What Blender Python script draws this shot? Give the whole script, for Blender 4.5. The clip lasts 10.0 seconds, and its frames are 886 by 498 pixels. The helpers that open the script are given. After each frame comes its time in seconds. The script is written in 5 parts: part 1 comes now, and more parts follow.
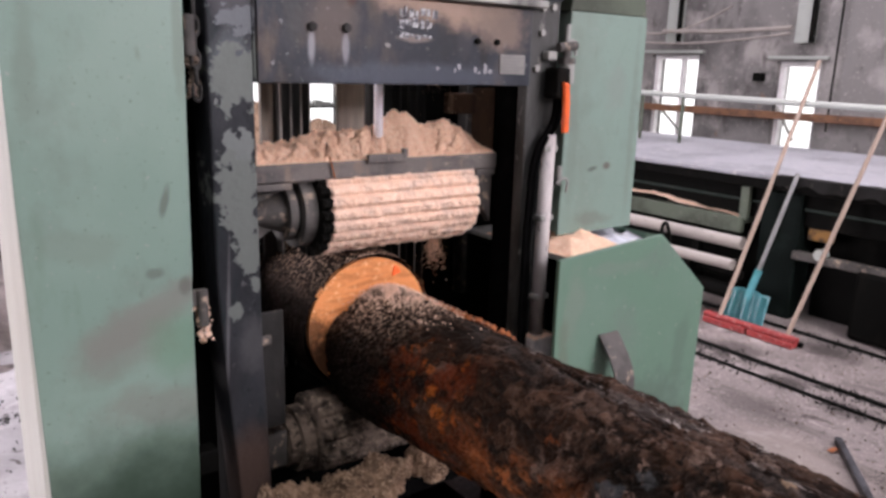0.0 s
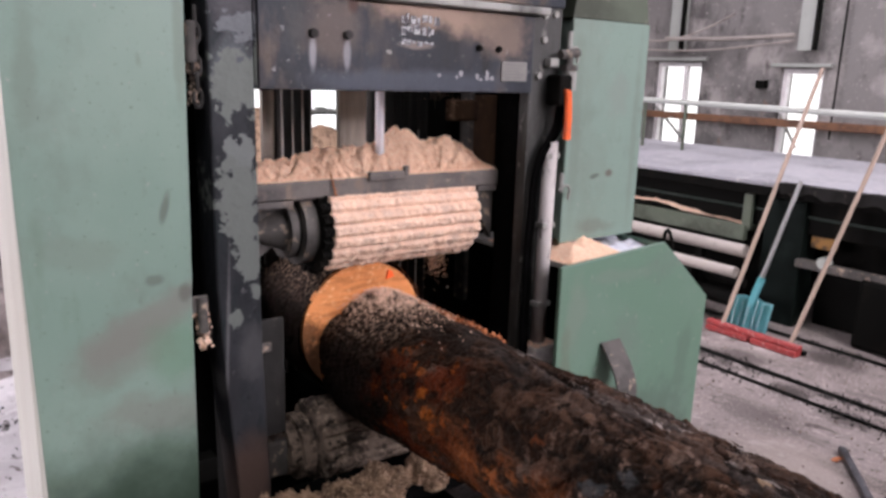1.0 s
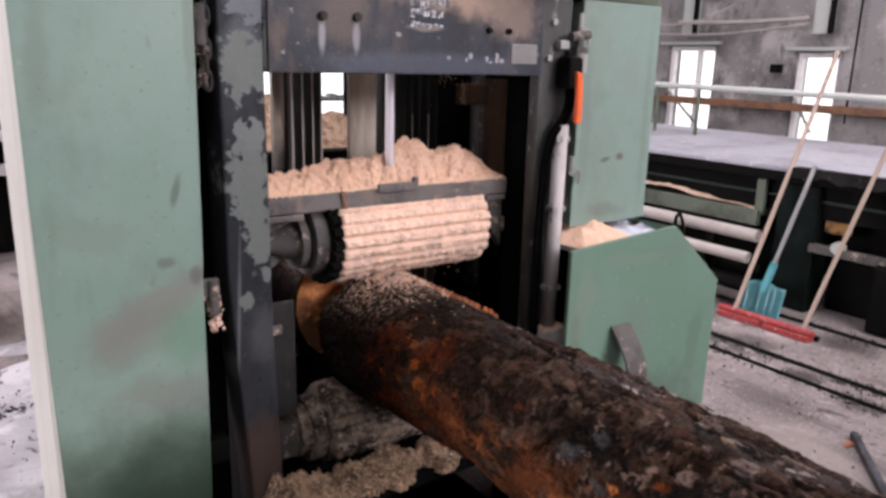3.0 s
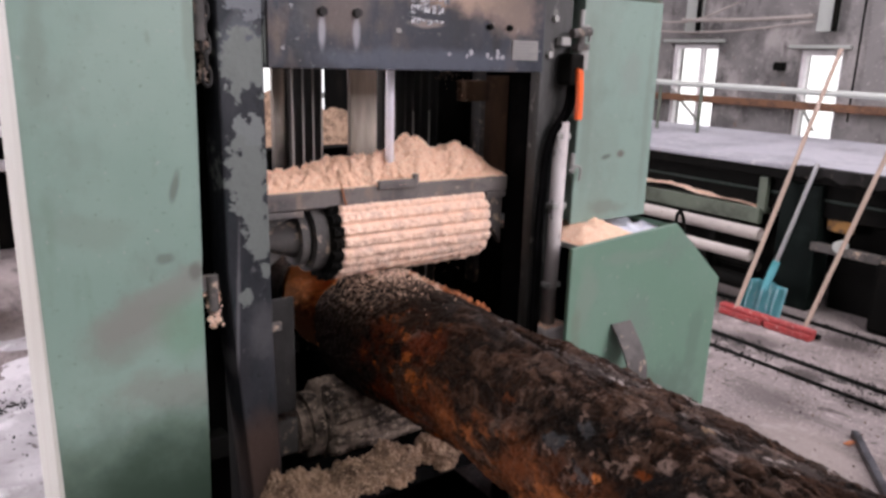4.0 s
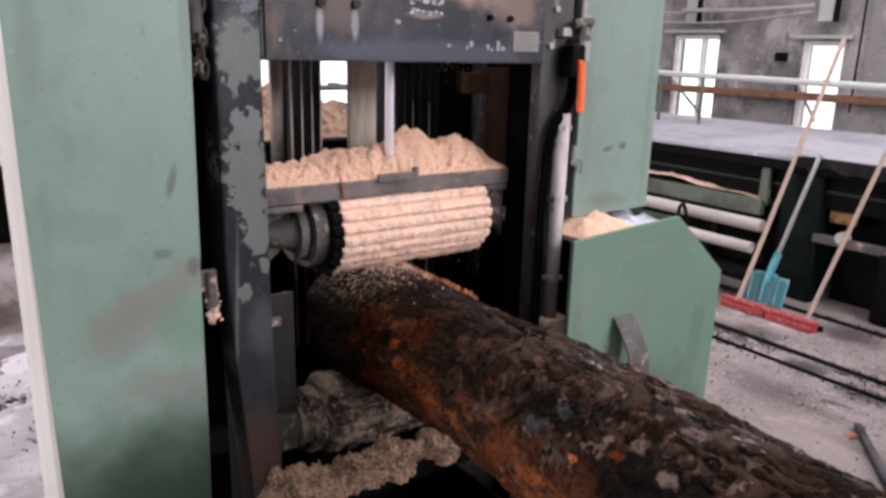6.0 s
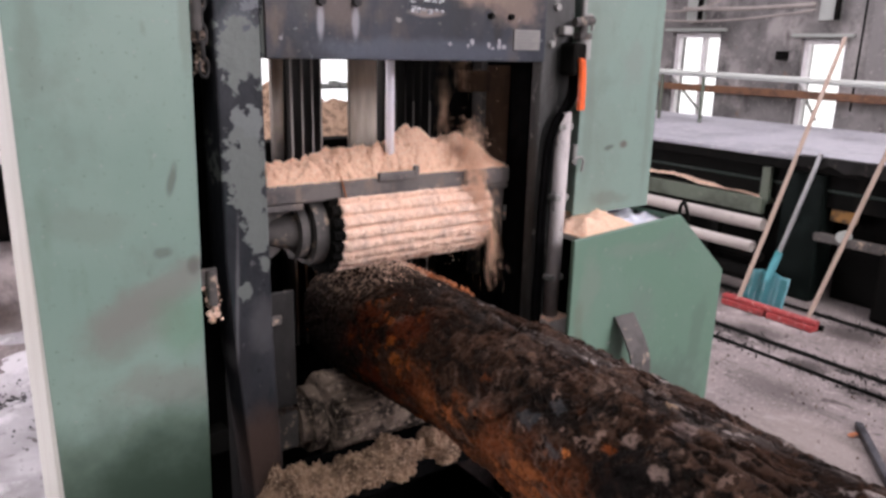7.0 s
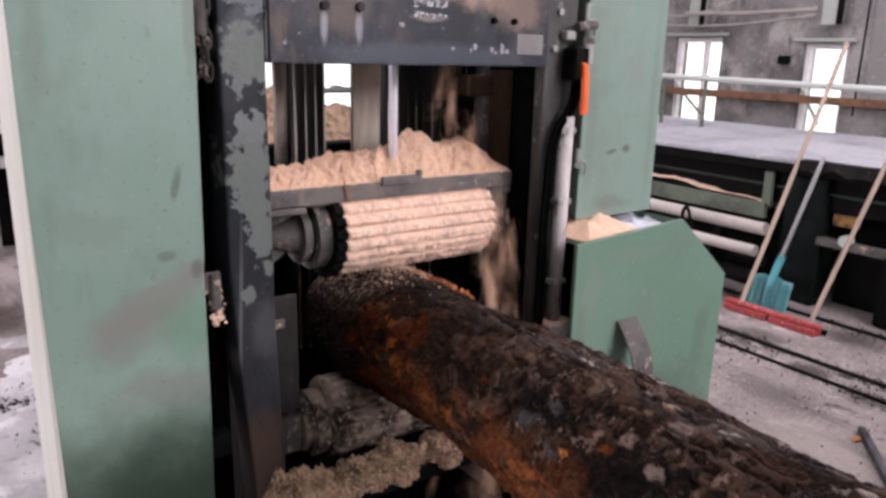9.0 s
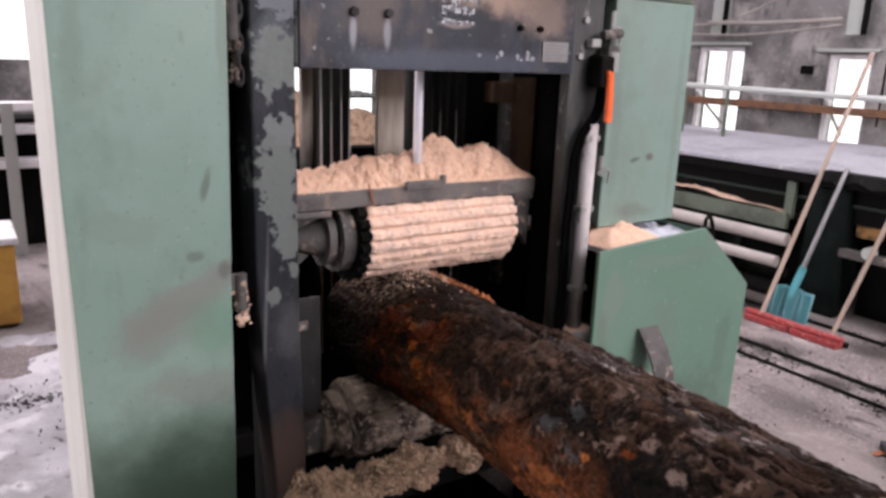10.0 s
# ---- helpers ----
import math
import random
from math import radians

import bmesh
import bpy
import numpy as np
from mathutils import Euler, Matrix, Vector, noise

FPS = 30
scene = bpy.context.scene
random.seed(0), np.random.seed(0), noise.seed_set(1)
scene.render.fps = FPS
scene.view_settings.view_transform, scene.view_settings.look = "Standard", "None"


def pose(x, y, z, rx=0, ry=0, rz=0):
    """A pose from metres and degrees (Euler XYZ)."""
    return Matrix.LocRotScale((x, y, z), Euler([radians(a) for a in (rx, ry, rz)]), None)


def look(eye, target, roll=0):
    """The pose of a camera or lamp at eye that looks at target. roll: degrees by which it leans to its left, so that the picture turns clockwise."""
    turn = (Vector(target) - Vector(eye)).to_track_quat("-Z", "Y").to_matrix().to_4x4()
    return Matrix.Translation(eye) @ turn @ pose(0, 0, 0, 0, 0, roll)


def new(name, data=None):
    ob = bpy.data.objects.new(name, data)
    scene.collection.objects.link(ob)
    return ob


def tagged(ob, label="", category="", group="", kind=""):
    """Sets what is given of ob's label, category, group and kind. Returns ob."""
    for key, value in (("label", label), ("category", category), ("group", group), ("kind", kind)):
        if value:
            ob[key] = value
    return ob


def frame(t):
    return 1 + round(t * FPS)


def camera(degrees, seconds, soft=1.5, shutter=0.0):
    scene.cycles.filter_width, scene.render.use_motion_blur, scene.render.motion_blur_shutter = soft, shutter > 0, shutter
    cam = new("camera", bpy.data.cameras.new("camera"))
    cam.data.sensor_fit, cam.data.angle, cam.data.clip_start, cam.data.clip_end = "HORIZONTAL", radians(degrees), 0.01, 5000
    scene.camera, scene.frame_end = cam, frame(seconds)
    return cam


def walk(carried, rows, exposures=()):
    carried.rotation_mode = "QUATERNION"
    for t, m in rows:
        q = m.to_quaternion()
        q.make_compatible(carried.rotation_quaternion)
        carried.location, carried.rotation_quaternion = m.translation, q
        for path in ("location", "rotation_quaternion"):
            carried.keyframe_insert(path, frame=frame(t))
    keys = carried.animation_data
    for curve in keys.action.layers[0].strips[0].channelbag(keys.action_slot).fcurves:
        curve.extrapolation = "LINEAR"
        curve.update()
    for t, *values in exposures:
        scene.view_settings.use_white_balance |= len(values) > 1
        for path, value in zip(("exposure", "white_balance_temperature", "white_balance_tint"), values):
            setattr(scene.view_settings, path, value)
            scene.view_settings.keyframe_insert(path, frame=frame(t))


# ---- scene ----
cam = camera(61.6, 10.0, soft=3.0, shutter=0.4)
PATH = [
    (0, (-0.689, -1.638, 1.495), (0.463, -0.073, 1.021), 1.6),
    (0.5, (-0.687, -1.631, 1.493), (0.466, -0.066, 1.022), 1.8),
    (1, (-0.681, -1.633, 1.495), (0.467, -0.061, 1.038), 1.7),
    (1.5, (-0.68, -1.636, 1.498), (0.469, -0.059, 1.06), 1.3),
    (2, (-0.681, -1.637, 1.5), (0.463, -0.056, 1.061), 1.3),
    (2.5, (-0.681, -1.638, 1.491), (0.446, -0.055, 1.017), 1.3),
    (4, (-0.672, -1.64, 1.484), (0.441, -0.055, 0.985), 1.6),
    (4.5, (-0.671, -1.633, 1.487), (0.443, -0.049, 0.986), 1.5),
    (5, (-0.669, -1.628, 1.486), (0.447, -0.045, 0.987), 1.1),
    (5.5, (-0.663, -1.627, 1.484), (0.447, -0.044, 0.973), 1.3),
    (7, (-0.66, -1.621, 1.483), (0.448, -0.04, 0.96), 1.4),
    (7.5, (-0.658, -1.622, 1.481), (0.45, -0.041, 0.96), 1.3),
    (8, (-0.659, -1.626, 1.481), (0.451, -0.044, 0.967), 1.3),
    (8.5, (-0.661, -1.627, 1.482), (0.446, -0.044, 0.965), 1.4),
    (9, (-0.664, -1.622, 1.483), (0.441, -0.036, 0.971), 1.4),
    (9.5, (-0.672, -1.62, 1.485), (0.421, -0.02, 0.991), 1.6),
    (10, (-0.686, -1.622, 1.483), (0.385, -0.008, 0.985), 2.0),
]
walk(cam, [(t, look(eye, target, roll)) for t, eye, target, roll in PATH])
# ---- light ----
world = bpy.data.worlds.new("world")
world.use_nodes = True
scene.world = world
_wn = world.node_tree.nodes
_sky = _wn.new("ShaderNodeTexSky")
_sky.sky_type, _sky.sun_disc = "NISHITA", False
_sky.sun_elevation, _sky.sun_rotation = radians(50), radians(200)
world.node_tree.links.new(_sky.outputs[0], _wn["Background"].inputs[0])
_wn["Background"].inputs[1].default_value = 0.12

sun = new("sun", bpy.data.lights.new("sun", "SUN"))
sun.data.energy, sun.data.angle, sun.data.color = 0.6, radians(15), (1, 0.97, 0.93)
sun.matrix_basis = look((-3, -6, 10), (0, 0, 0))


def window_light(name, eye, target, sx, sy, watts, color=(1, 1, 1)):
    lamp = new(name, bpy.data.lights.new(name, "AREA"))
    lamp.data.shape, lamp.data.size, lamp.data.size_y = "RECTANGLE", sx, sy
    lamp.data.energy, lamp.data.color = watts, color
    lamp.matrix_basis = look(eye, target)
    return lamp


# daylight; roof lights and high window are unseen, added to shape the light
COOL = (1.035, 0.93, 1.02)
window_light("assumed_roof_lamp", (2.6, -3.0, 5.35), (2.6, -3.0, 0), 3.0, 4.0, 190, COOL)
window_light("assumed_roof_lamp", (-2.0, -3.0, 5.35), (-2.0, -3.0, 0), 2.4, 3.0, 75, COOL)
window_light("assumed_window_lamp", (2.6, -6.9, 3.5), (1.0, 0, 1.2), 5.0, 1.9, 560, COOL)
window_light("west_gate_lamp", (-6.9, 4.2, 1.9), (0, 3.0, 0.6), 5.0, 3.2, 560, COOL)
window_light("assumed_roof_lamp", (4.3, 1.75, 5.35), (4.3, 1.75, 0), 2.6, 4.5, 230, COOL)
window_light("assumed_roof_lamp", (-2.2, 5.0, 5.35), (-2.2, 5.0, 0), 2.6, 5.0, 420, COOL)


# ---- materials ----
def mat(name, base, rough=0.6, metal=0.0, layers=(), bump=(), spec=0.5, stains=(), blobs=(), flakes=()):
    """layers: (scale, colour, low, high, stretch, detail) noise masks laid one over another; bump: (scale, strength,
    stretch);
    stains: (x, z, half width, half height, lean, colour, amount, raggedness), single smears or painted shade on an
    upright face;
    flakes: (x, z, half width, half height, colour), hard-edged remains of old paint on an upright face."""
    m = bpy.data.materials.new(name)
    m.use_nodes = True
    nt = m.node_tree
    n, l = nt.nodes, nt.links
    b = n["Principled BSDF"]
    b.inputs["Roughness"].default_value, b.inputs["Metallic"].default_value = rough, metal
    b.inputs["Specular IOR Level"].default_value = spec
    tc = n.new("ShaderNodeTexCoord")
    rgb = n.new("ShaderNodeRGB")
    rgb.outputs[0].default_value = (*base, 1)
    col = rgb.outputs[0]

    def noise_at(scale, stretch, detail):
        mp = n.new("ShaderNodeMapping")
        mp.inputs["Scale"].default_value = stretch
        mp.inputs["Location"].default_value = (scale * 0.37, 1.7, scale * 0.11)
        l.new(tc.outputs["Object"], mp.inputs[0])
        t = n.new("ShaderNodeTexNoise")
        t.inputs["Scale"].default_value, t.inputs["Detail"].default_value = scale, detail
        t.inputs["Roughness"].default_value = 0.6
        l.new(mp.outputs[0], t.inputs["Vector"])
        return t.outputs["Fac"]

    for scale, colour, low, high, stretch, detail in layers:
        ramp = n.new("ShaderNodeMapRange")
        ramp.inputs[1].default_value, ramp.inputs[2].default_value = low, high
        l.new(noise_at(scale, stretch, detail), ramp.inputs[0])
        mix = n.new("ShaderNodeMix")
        mix.data_type = "RGBA"
        l.new(ramp.outputs[0], mix.inputs[0])
        l.new(col, mix.inputs[6])
        mix.inputs[7].default_value = (*colour, 1)
        col = mix.outputs[2]
    marks = [((x, 0, z), lean, (rx, 1000, rz), colour, amount, ragged) for x, z, rx, rz, lean, colour, amount, ragged in stains]
    marks += [((x, y, z), 0, (r, r * 1.5, r), colour, amount, ragged) for x, y, z, r, colour, amount, ragged in blobs]
    for (x, y, z), lean, size, colour, amount, ragged in marks:
        mp = n.new("ShaderNodeMapping")
        mp.vector_type = "TEXTURE"
        mp.inputs["Location"].default_value, mp.inputs["Rotation"].default_value = (x, y, z), (0, radians(lean), 0)
        mp.inputs["Scale"].default_value = size
        l.new(tc.outputs["Object"], mp.inputs[0])
        ln = n.new("ShaderNodeVectorMath")
        ln.operation = "LENGTH"
        l.new(mp.outputs[0], ln.inputs[0])
        ad = n.new("ShaderNodeMath")
        ad.operation = "MULTIPLY_ADD"
        l.new(noise_at(11 + 3 * x if not blobs else 52 + 30 * x, ONE, 6), ad.inputs[0])
        ad.inputs[1].default_value = ragged
        l.new(ln.outputs["Value"], ad.inputs[2])
        ramp = n.new("ShaderNodeMapRange")
        ramp.interpolation_type = "SMOOTHSTEP"
        ramp.inputs[1].default_value, ramp.inputs[2].default_value = 1.0 + ragged / 2, 0.35 + ragged / 2
        ramp.inputs[4].default_value = amount
        l.new(ad.outputs[0], ramp.inputs[0])
        mix = n.new("ShaderNodeMix")
        mix.data_type = "RGBA"
        l.new(ramp.outputs[0], mix.inputs[0])
        l.new(col, mix.inputs[6])
        mix.inputs[7].default_value = (*colour, 1)
        col = mix.outputs[2]
    for x, z, rx, rz, colour in flakes:
        mp = n.new("ShaderNodeMapping")
        mp.vector_type = "TEXTURE"
        mp.inputs["Location"].default_value, mp.inputs["Scale"].default_value = (x, 0, z), (rx, 1000, rz)
        l.new(tc.outputs["Object"], mp.inputs[0])
        ln = n.new("ShaderNodeVectorMath")
        ln.operation = "LENGTH"
        l.new(mp.outputs[0], ln.inputs[0])
        ad = n.new("ShaderNodeMath")
        ad.operation = "MULTIPLY_ADD"
        l.new(noise_at(34 + 40 * x, ONE, 8), ad.inputs[0])
        ad.inputs[1].default_value = 3.2
        l.new(ln.outputs["Value"], ad.inputs[2])
        ramp = n.new("ShaderNodeMapRange")
        ramp.inputs[1].default_value, ramp.inputs[2].default_value = 2.62, 2.50
        l.new(ad.outputs[0], ramp.inputs[0])
        mix = n.new("ShaderNodeMix")
        mix.data_type = "RGBA"
        l.new(ramp.outputs[0], mix.inputs[0])
        l.new(col, mix.inputs[6])
        mix.inputs[7].default_value = (*colour, 1)
        col = mix.outputs[2]
    l.new(col, b.inputs["Base Color"])
    last = None
    for scale, strength, stretch in bump:
        bp = n.new("ShaderNodeBump")
        bp.inputs["Strength"].default_value, bp.inputs["Distance"].default_value = strength, 0.01
        l.new(noise_at(scale, stretch, 6), bp.inputs["Height"])
        if last:
            l.new(last, bp.inputs["Normal"])
        last = bp.outputs[0]
    if last:
        l.new(last, b.inputs["Normal"])
    return m


def glow(name, color, strength):
    m = bpy.data.materials.new(name)
    m.use_nodes = True
    b = m.node_tree.nodes["Principled BSDF"]
    b.inputs["Base Color"].default_value = (*color, 1)
    b.inputs["Emission Color"].default_value = (*color, 1)
    b.inputs["Emission Strength"].default_value = strength
    return m


ONE = (1, 1, 1)
GREEN_LAYERS = [
    (2.3, (0.195, 0.275, 0.232), 0.42, 0.62, ONE, 4), (3.1, (0.165, 0.205, 0.172), 0.56, 0.80, (1, 1, 0.6), 5),
    (9, (0.135, 0.205, 0.16), 0.62, 0.8, (1, 1, 0.3), 6), (70, (0.26, 0.285, 0.255), 0.69, 0.74, ONE, 2),
    (24, (0.09, 0.10, 0.085), 0.72, 0.78, (1, 1, 0.35), 4), (5, (0.135, 0.175, 0.148), 0.54, 0.80, (1, 1, 0.8), 7), (16, (0.12, 0.15, 0.125), 0.64, 0.80, (1.4, 1, 0.7), 6),
    (130, (0.10, 0.14, 0.115), 0.66, 0.72, ONE, 3)]
GREEN_SCUFFED_SHADED = mat("scuffed_shaded_green_paint", (0.17, 0.252, 0.21), 0.5, 0, GREEN_LAYERS, [(6, 0.06, ONE), (120, 0.05, ONE)], 0.4, [
    (-0.31, 0.935, 0.20, 0.062, -27, (0.175, 0.17, 0.152), 0.72, 1.5), (-0.34, 0.89, 0.15, 0.09, -20, (0.165, 0.172, 0.15), 0.55, 2.0), (-0.23, 0.875, 0.09, 0.10, 20, (0.11, 0.215, 0.14), 0.5, 0.9),
    # broad low marks mix grime with the light's falloff towards the floor
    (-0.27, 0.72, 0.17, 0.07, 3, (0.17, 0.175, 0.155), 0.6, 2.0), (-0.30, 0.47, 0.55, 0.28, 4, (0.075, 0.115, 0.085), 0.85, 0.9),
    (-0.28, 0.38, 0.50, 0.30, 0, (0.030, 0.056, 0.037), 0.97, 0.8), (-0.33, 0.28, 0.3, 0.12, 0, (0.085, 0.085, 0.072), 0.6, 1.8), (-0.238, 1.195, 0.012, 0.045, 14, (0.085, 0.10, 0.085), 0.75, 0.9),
    (-0.48, 1.50, 0.03, 0.16, 5, (0.13, 0.17, 0.14), 0.5, 1.4), (-0.19, 1.55, 0.016, 0.2, 0, (0.14, 0.18, 0.15), 0.6, 1.2),
    (-0.205, 1.0, 0.022, 0.032, 0, (0.09, 0.09, 0.078), 0.7, 1.4), (-0.27, 1.04, 0.03, 0.018, 0, (0.085, 0.09, 0.08), 0.6, 1.8), (-0.42, 1.12, 0.12, 0.05, 10, (0.16, 0.21, 0.175), 0.5, 1.4)])
GREEN_PALE = mat("pale_green_paint", (0.185, 0.262, 0.222), 0.45, 0, GREEN_LAYERS, [(6, 0.06, ONE), (120, 0.05, ONE)], 0.5, [
    (1.12, 1.03, 0.12, 0.03, 4, (0.14, 0.155, 0.135), 0.6, 1.5), (1.165, 1.20, 0.026, 0.020, -8, (0.10, 0.075, 0.068), 0.9, 1.2), (1.10, 1.195, 0.03, 0.012, -12, (0.07, 0.075, 0.068), 0.8, 1.5),
    (1.00, 1.30, 0.03, 0.3, 0, (0.145, 0.185, 0.158), 0.5, 1.3), (1.18, 1.45, 0.07, 0.10, 0, (0.19, 0.225, 0.20), 0.5, 1.6), (1.27, 1.3, 0.02, 0.4, 0, (0.15, 0.185, 0.16), 0.5, 1.4)])
GREEN = mat("green_paint", (0.118, 0.202, 0.147), 0.45, 0, [(2.3, (0.135, 0.215, 0.165), 0.42, 0.62, ONE, 4)] + GREEN_LAYERS[2:], [(6, 0.06, ONE), (120, 0.05, ONE)], 0.4, [
    # the large low mark paints in the dimmer light near the floor
    (1.20, 0.35, 0.4, 0.22, 0, (0.085, 0.13, 0.10), 0.8, 1.2), (1.45, 0.55, 0.05, 0.2, 6, (0.09, 0.14, 0.105), 0.6, 1.3),
    (0.90, 0.80, 0.06, 0.14, 0, (0.17, 0.215, 0.175), 0.6, 1.3), (1.10, 0.90, 0.2, 0.03, 2, (0.16, 0.205, 0.17), 0.5, 1.6), (0.87, 0.62, 0.03, 0.2, 0, (0.13, 0.15, 0.11), 0.6, 1.5)])
# paler than the front: grazing window light put into the side's colour
CREAM = mat("pale_lit_paint", (0.50, 0.50, 0.45), 0.5, 0, [(5, (0.42, 0.41, 0.36), 0.5, 0.75, (1, 1, 0.25), 5), (40, (0.25, 0.23, 0.2), 0.68, 0.76, ONE, 3)], [(50, 0.1, ONE)])
OLD_PAINT = (0.122, 0.136, 0.128)
STEEL_PEEL = mat("dark_peeling_steel", (0.018, 0.020, 0.023), 0.5, 0.15, [
    (4.5, (0.036, 0.038, 0.043), 0.45, 0.66, (1, 1, 0.5), 5), (20, (0.012, 0.018, 0.020), 0.55, 0.7, (1, 1, 0.4), 5), (14, (0.15, 0.16, 0.155), 0.69, 0.70, (1.6, 1, 0.7), 5),
    (38, (0.11, 0.11, 0.115), 0.66, 0.72, (1, 1, 0.6), 5), (60, (0.011, 0.012, 0.013), 0.6, 0.7, (1, 1, 0.5), 4)], [(30, 0.35, ONE), (8, 0.15, ONE)], 0.15, [
    (-0.06, 0.48, 0.09, 0.17, 0, (0.078, 0.052, 0.042), 0.85, 1.0), (-0.10, 0.75, 0.04, 0.10, 0, (0.022, 0.022, 0.025), 0.7, 1.2), (-0.05, 0.84, 0.05, 0.10, 0, (0.075, 0.075, 0.078), 0.6, 1.4),
    (-0.07, 1.62, 0.08, 0.07, 0, (0.09, 0.087, 0.095), 0.6, 1.2), (-0.075, 1.50, 0.07, 0.10, 0, (0.095, 0.105, 0.115), 0.75, 1.2), (-0.11, 0.85, 0.006, 0.30, 3, (0.11, 0.11, 0.115), 0.7, 1.4)],
    (), [(-0.070, 1.465, 0.060, 0.075, OLD_PAINT), (-0.066, 1.30, 0.040, 0.045, (0.135, 0.148, 0.145)), (-0.078, 1.225, 0.052, 0.075, OLD_PAINT), (-0.060, 1.13, 0.040, 0.075, OLD_PAINT),
    (-0.048, 1.06, 0.034, 0.050, OLD_PAINT), (-0.036, 0.985, 0.016, 0.020, OLD_PAINT), (-0.09, 0.915, 0.020, 0.022, OLD_PAINT), (-0.06, 1.585, 0.055, 0.030, (0.12, 0.13, 0.14)), (-0.010, 1.50, 0.030, 0.060, OLD_PAINT)])
HEADER = mat("blackened_steel_plate", (0.022, 0.025, 0.031), 0.42, 0.2, [
    (3.2, (0.034, 0.040, 0.050), 0.42, 0.66, (1, 1, 0.6), 5), (14, (0.02, 0.021, 0.023), 0.52, 0.7, (1, 1, 0.35), 6), (60, (0.11, 0.105, 0.10), 0.64, 0.74, ONE, 3), (26, (0.20, 0.20, 0.21), 0.675, 0.70, ONE, 5), (9, (0.085, 0.065, 0.052), 0.58, 0.74, (1, 1, 0.4), 6)], [(40, 0.25, ONE), (7, 0.1, ONE)], 0.25, [
    (0.45, 1.68, 0.36, 0.10, 4, (0.30, 0.215, 0.165), 0.95, 1.3), (0.68, 1.61, 0.14, 0.09, 10, (0.20, 0.15, 0.12), 0.75, 1.5),
    (0.16, 1.60, 0.10, 0.10, 0, (0.11, 0.085, 0.07), 0.6, 1.3), (0.07, 1.60, 0.04, 0.10, 0, (0.035, 0.038, 0.04), 0.7, 1.2),
    (0.22, 1.655, 0.02, 0.035, 10, (0.06, 0.03, 0.02), 0.9, 0.8), (0.30, 1.58, 0.05, 0.06, 0, (0.035, 0.035, 0.04), 0.6, 1.2),
    (0.405, 1.565, 0.075, 0.012, 0, (0.22, 0.18, 0.16), 0.75, 0.9),             (0.113, 1.535, 0.013, 0.055, 0, (0.27, 0.27, 0.29), 0.65, 0.7), (0.203, 1.535, 0.013, 0.055, 0, (0.25, 0.25, 0.27), 0.6, 0.7),
    (0.56, 1.56, 0.03, 0.07, 0, (0.04, 0.04, 0.045), 0.6, 1.2), (0.40, 1.475, 0.42, 0.040, 0, (0.055, 0.063, 0.080), 0.8, 1.0)], (),
    [(0.545, 1.500, 0.007, 0.010, (0.26, 0.26, 0.27)), (0.532, 1.489, 0.005, 0.006, (0.22, 0.22, 0.23)), (0.60, 1.490, 0.006, 0.009, (0.24, 0.24, 0.25)), (0.612, 1.484, 0.006, 0.004, (0.24, 0.24, 0.25)), (0.635, 1.492, 0.006, 0.012, (0.26, 0.26, 0.27)), (0.652, 1.487, 0.007, 0.006, (0.24, 0.24, 0.25)), (0.475, 1.493, 0.008, 0.006, (0.2, 0.2, 0.21)), (0.32, 1.545, 0.008, 0.006, (0.2, 0.19, 0.18))])
GREY_STEEL = mat("grey_green_steel", (0.30, 0.30, 0.28), 0.55, 0.2, [
    (7, (0.08, 0.08, 0.075), 0.5, 0.7, (1, 1, 0.3), 5), (50, (0.3, 0.29, 0.26), 0.62, 0.7, ONE, 3)], [(40, 0.15, ONE)])
GRIMY = mat("grimy_plate", (0.036, 0.035, 0.034), 0.7, 0, [(6, (0.022, 0.021, 0.02), 0.42, 0.62, (1, 1, 0.5), 6), (24, (0.12, 0.105, 0.09), 0.6, 0.74, (1, 1, 0.5), 5)], [(40, 0.3, ONE)], 0.1)
POST_GREY = mat("grimy_post_paint", (0.062, 0.063, 0.060), 0.6, 0.0, [
    (7, (0.018, 0.019, 0.017), 0.45, 0.62, (1, 1, 0.25), 5), (30, (0.2, 0.195, 0.18), 0.6, 0.72, (1, 1, 0.5), 4)], [(40, 0.2, ONE)], 0.3)
CONDUIT = mat("grimy_pale_conduit", (0.48, 0.45, 0.435), 0.6, 0, [(7, (0.25, 0.235, 0.225), 0.48, 0.66, (1, 1, 0.5), 6), (26, (0.055, 0.052, 0.05), 0.60, 0.70, (1, 1, 0.5), 5)], [(30, 0.3, ONE)], 0.3)
# both near-blacks also hold shade inside the saw and in gaps
DARK = mat("dark_steel_and_shade", (0.0045, 0.0045, 0.004), 0.75, 0.0, [(9, (0.012, 0.0105, 0.0085), 0.55, 0.78, (1, 1, 0.3), 5)], [(30, 0.2, ONE)], 0.05)
BLACK = mat("black_rubber_and_shade", (0.0025, 0.0025, 0.0025), 0.95, 0, [(12, (0.006, 0.006, 0.006), 0.5, 0.8, ONE, 4)], spec=0.02)
DUSTY = mat("dusty_steel", (0.085, 0.078, 0.072), 0.75, 0.0, [
    (9, (0.045, 0.042, 0.039), 0.45, 0.65, ONE, 5), (30, (0.38, 0.29, 0.22), 0.57, 0.7, ONE, 4)], [(60, 0.3, ONE)])
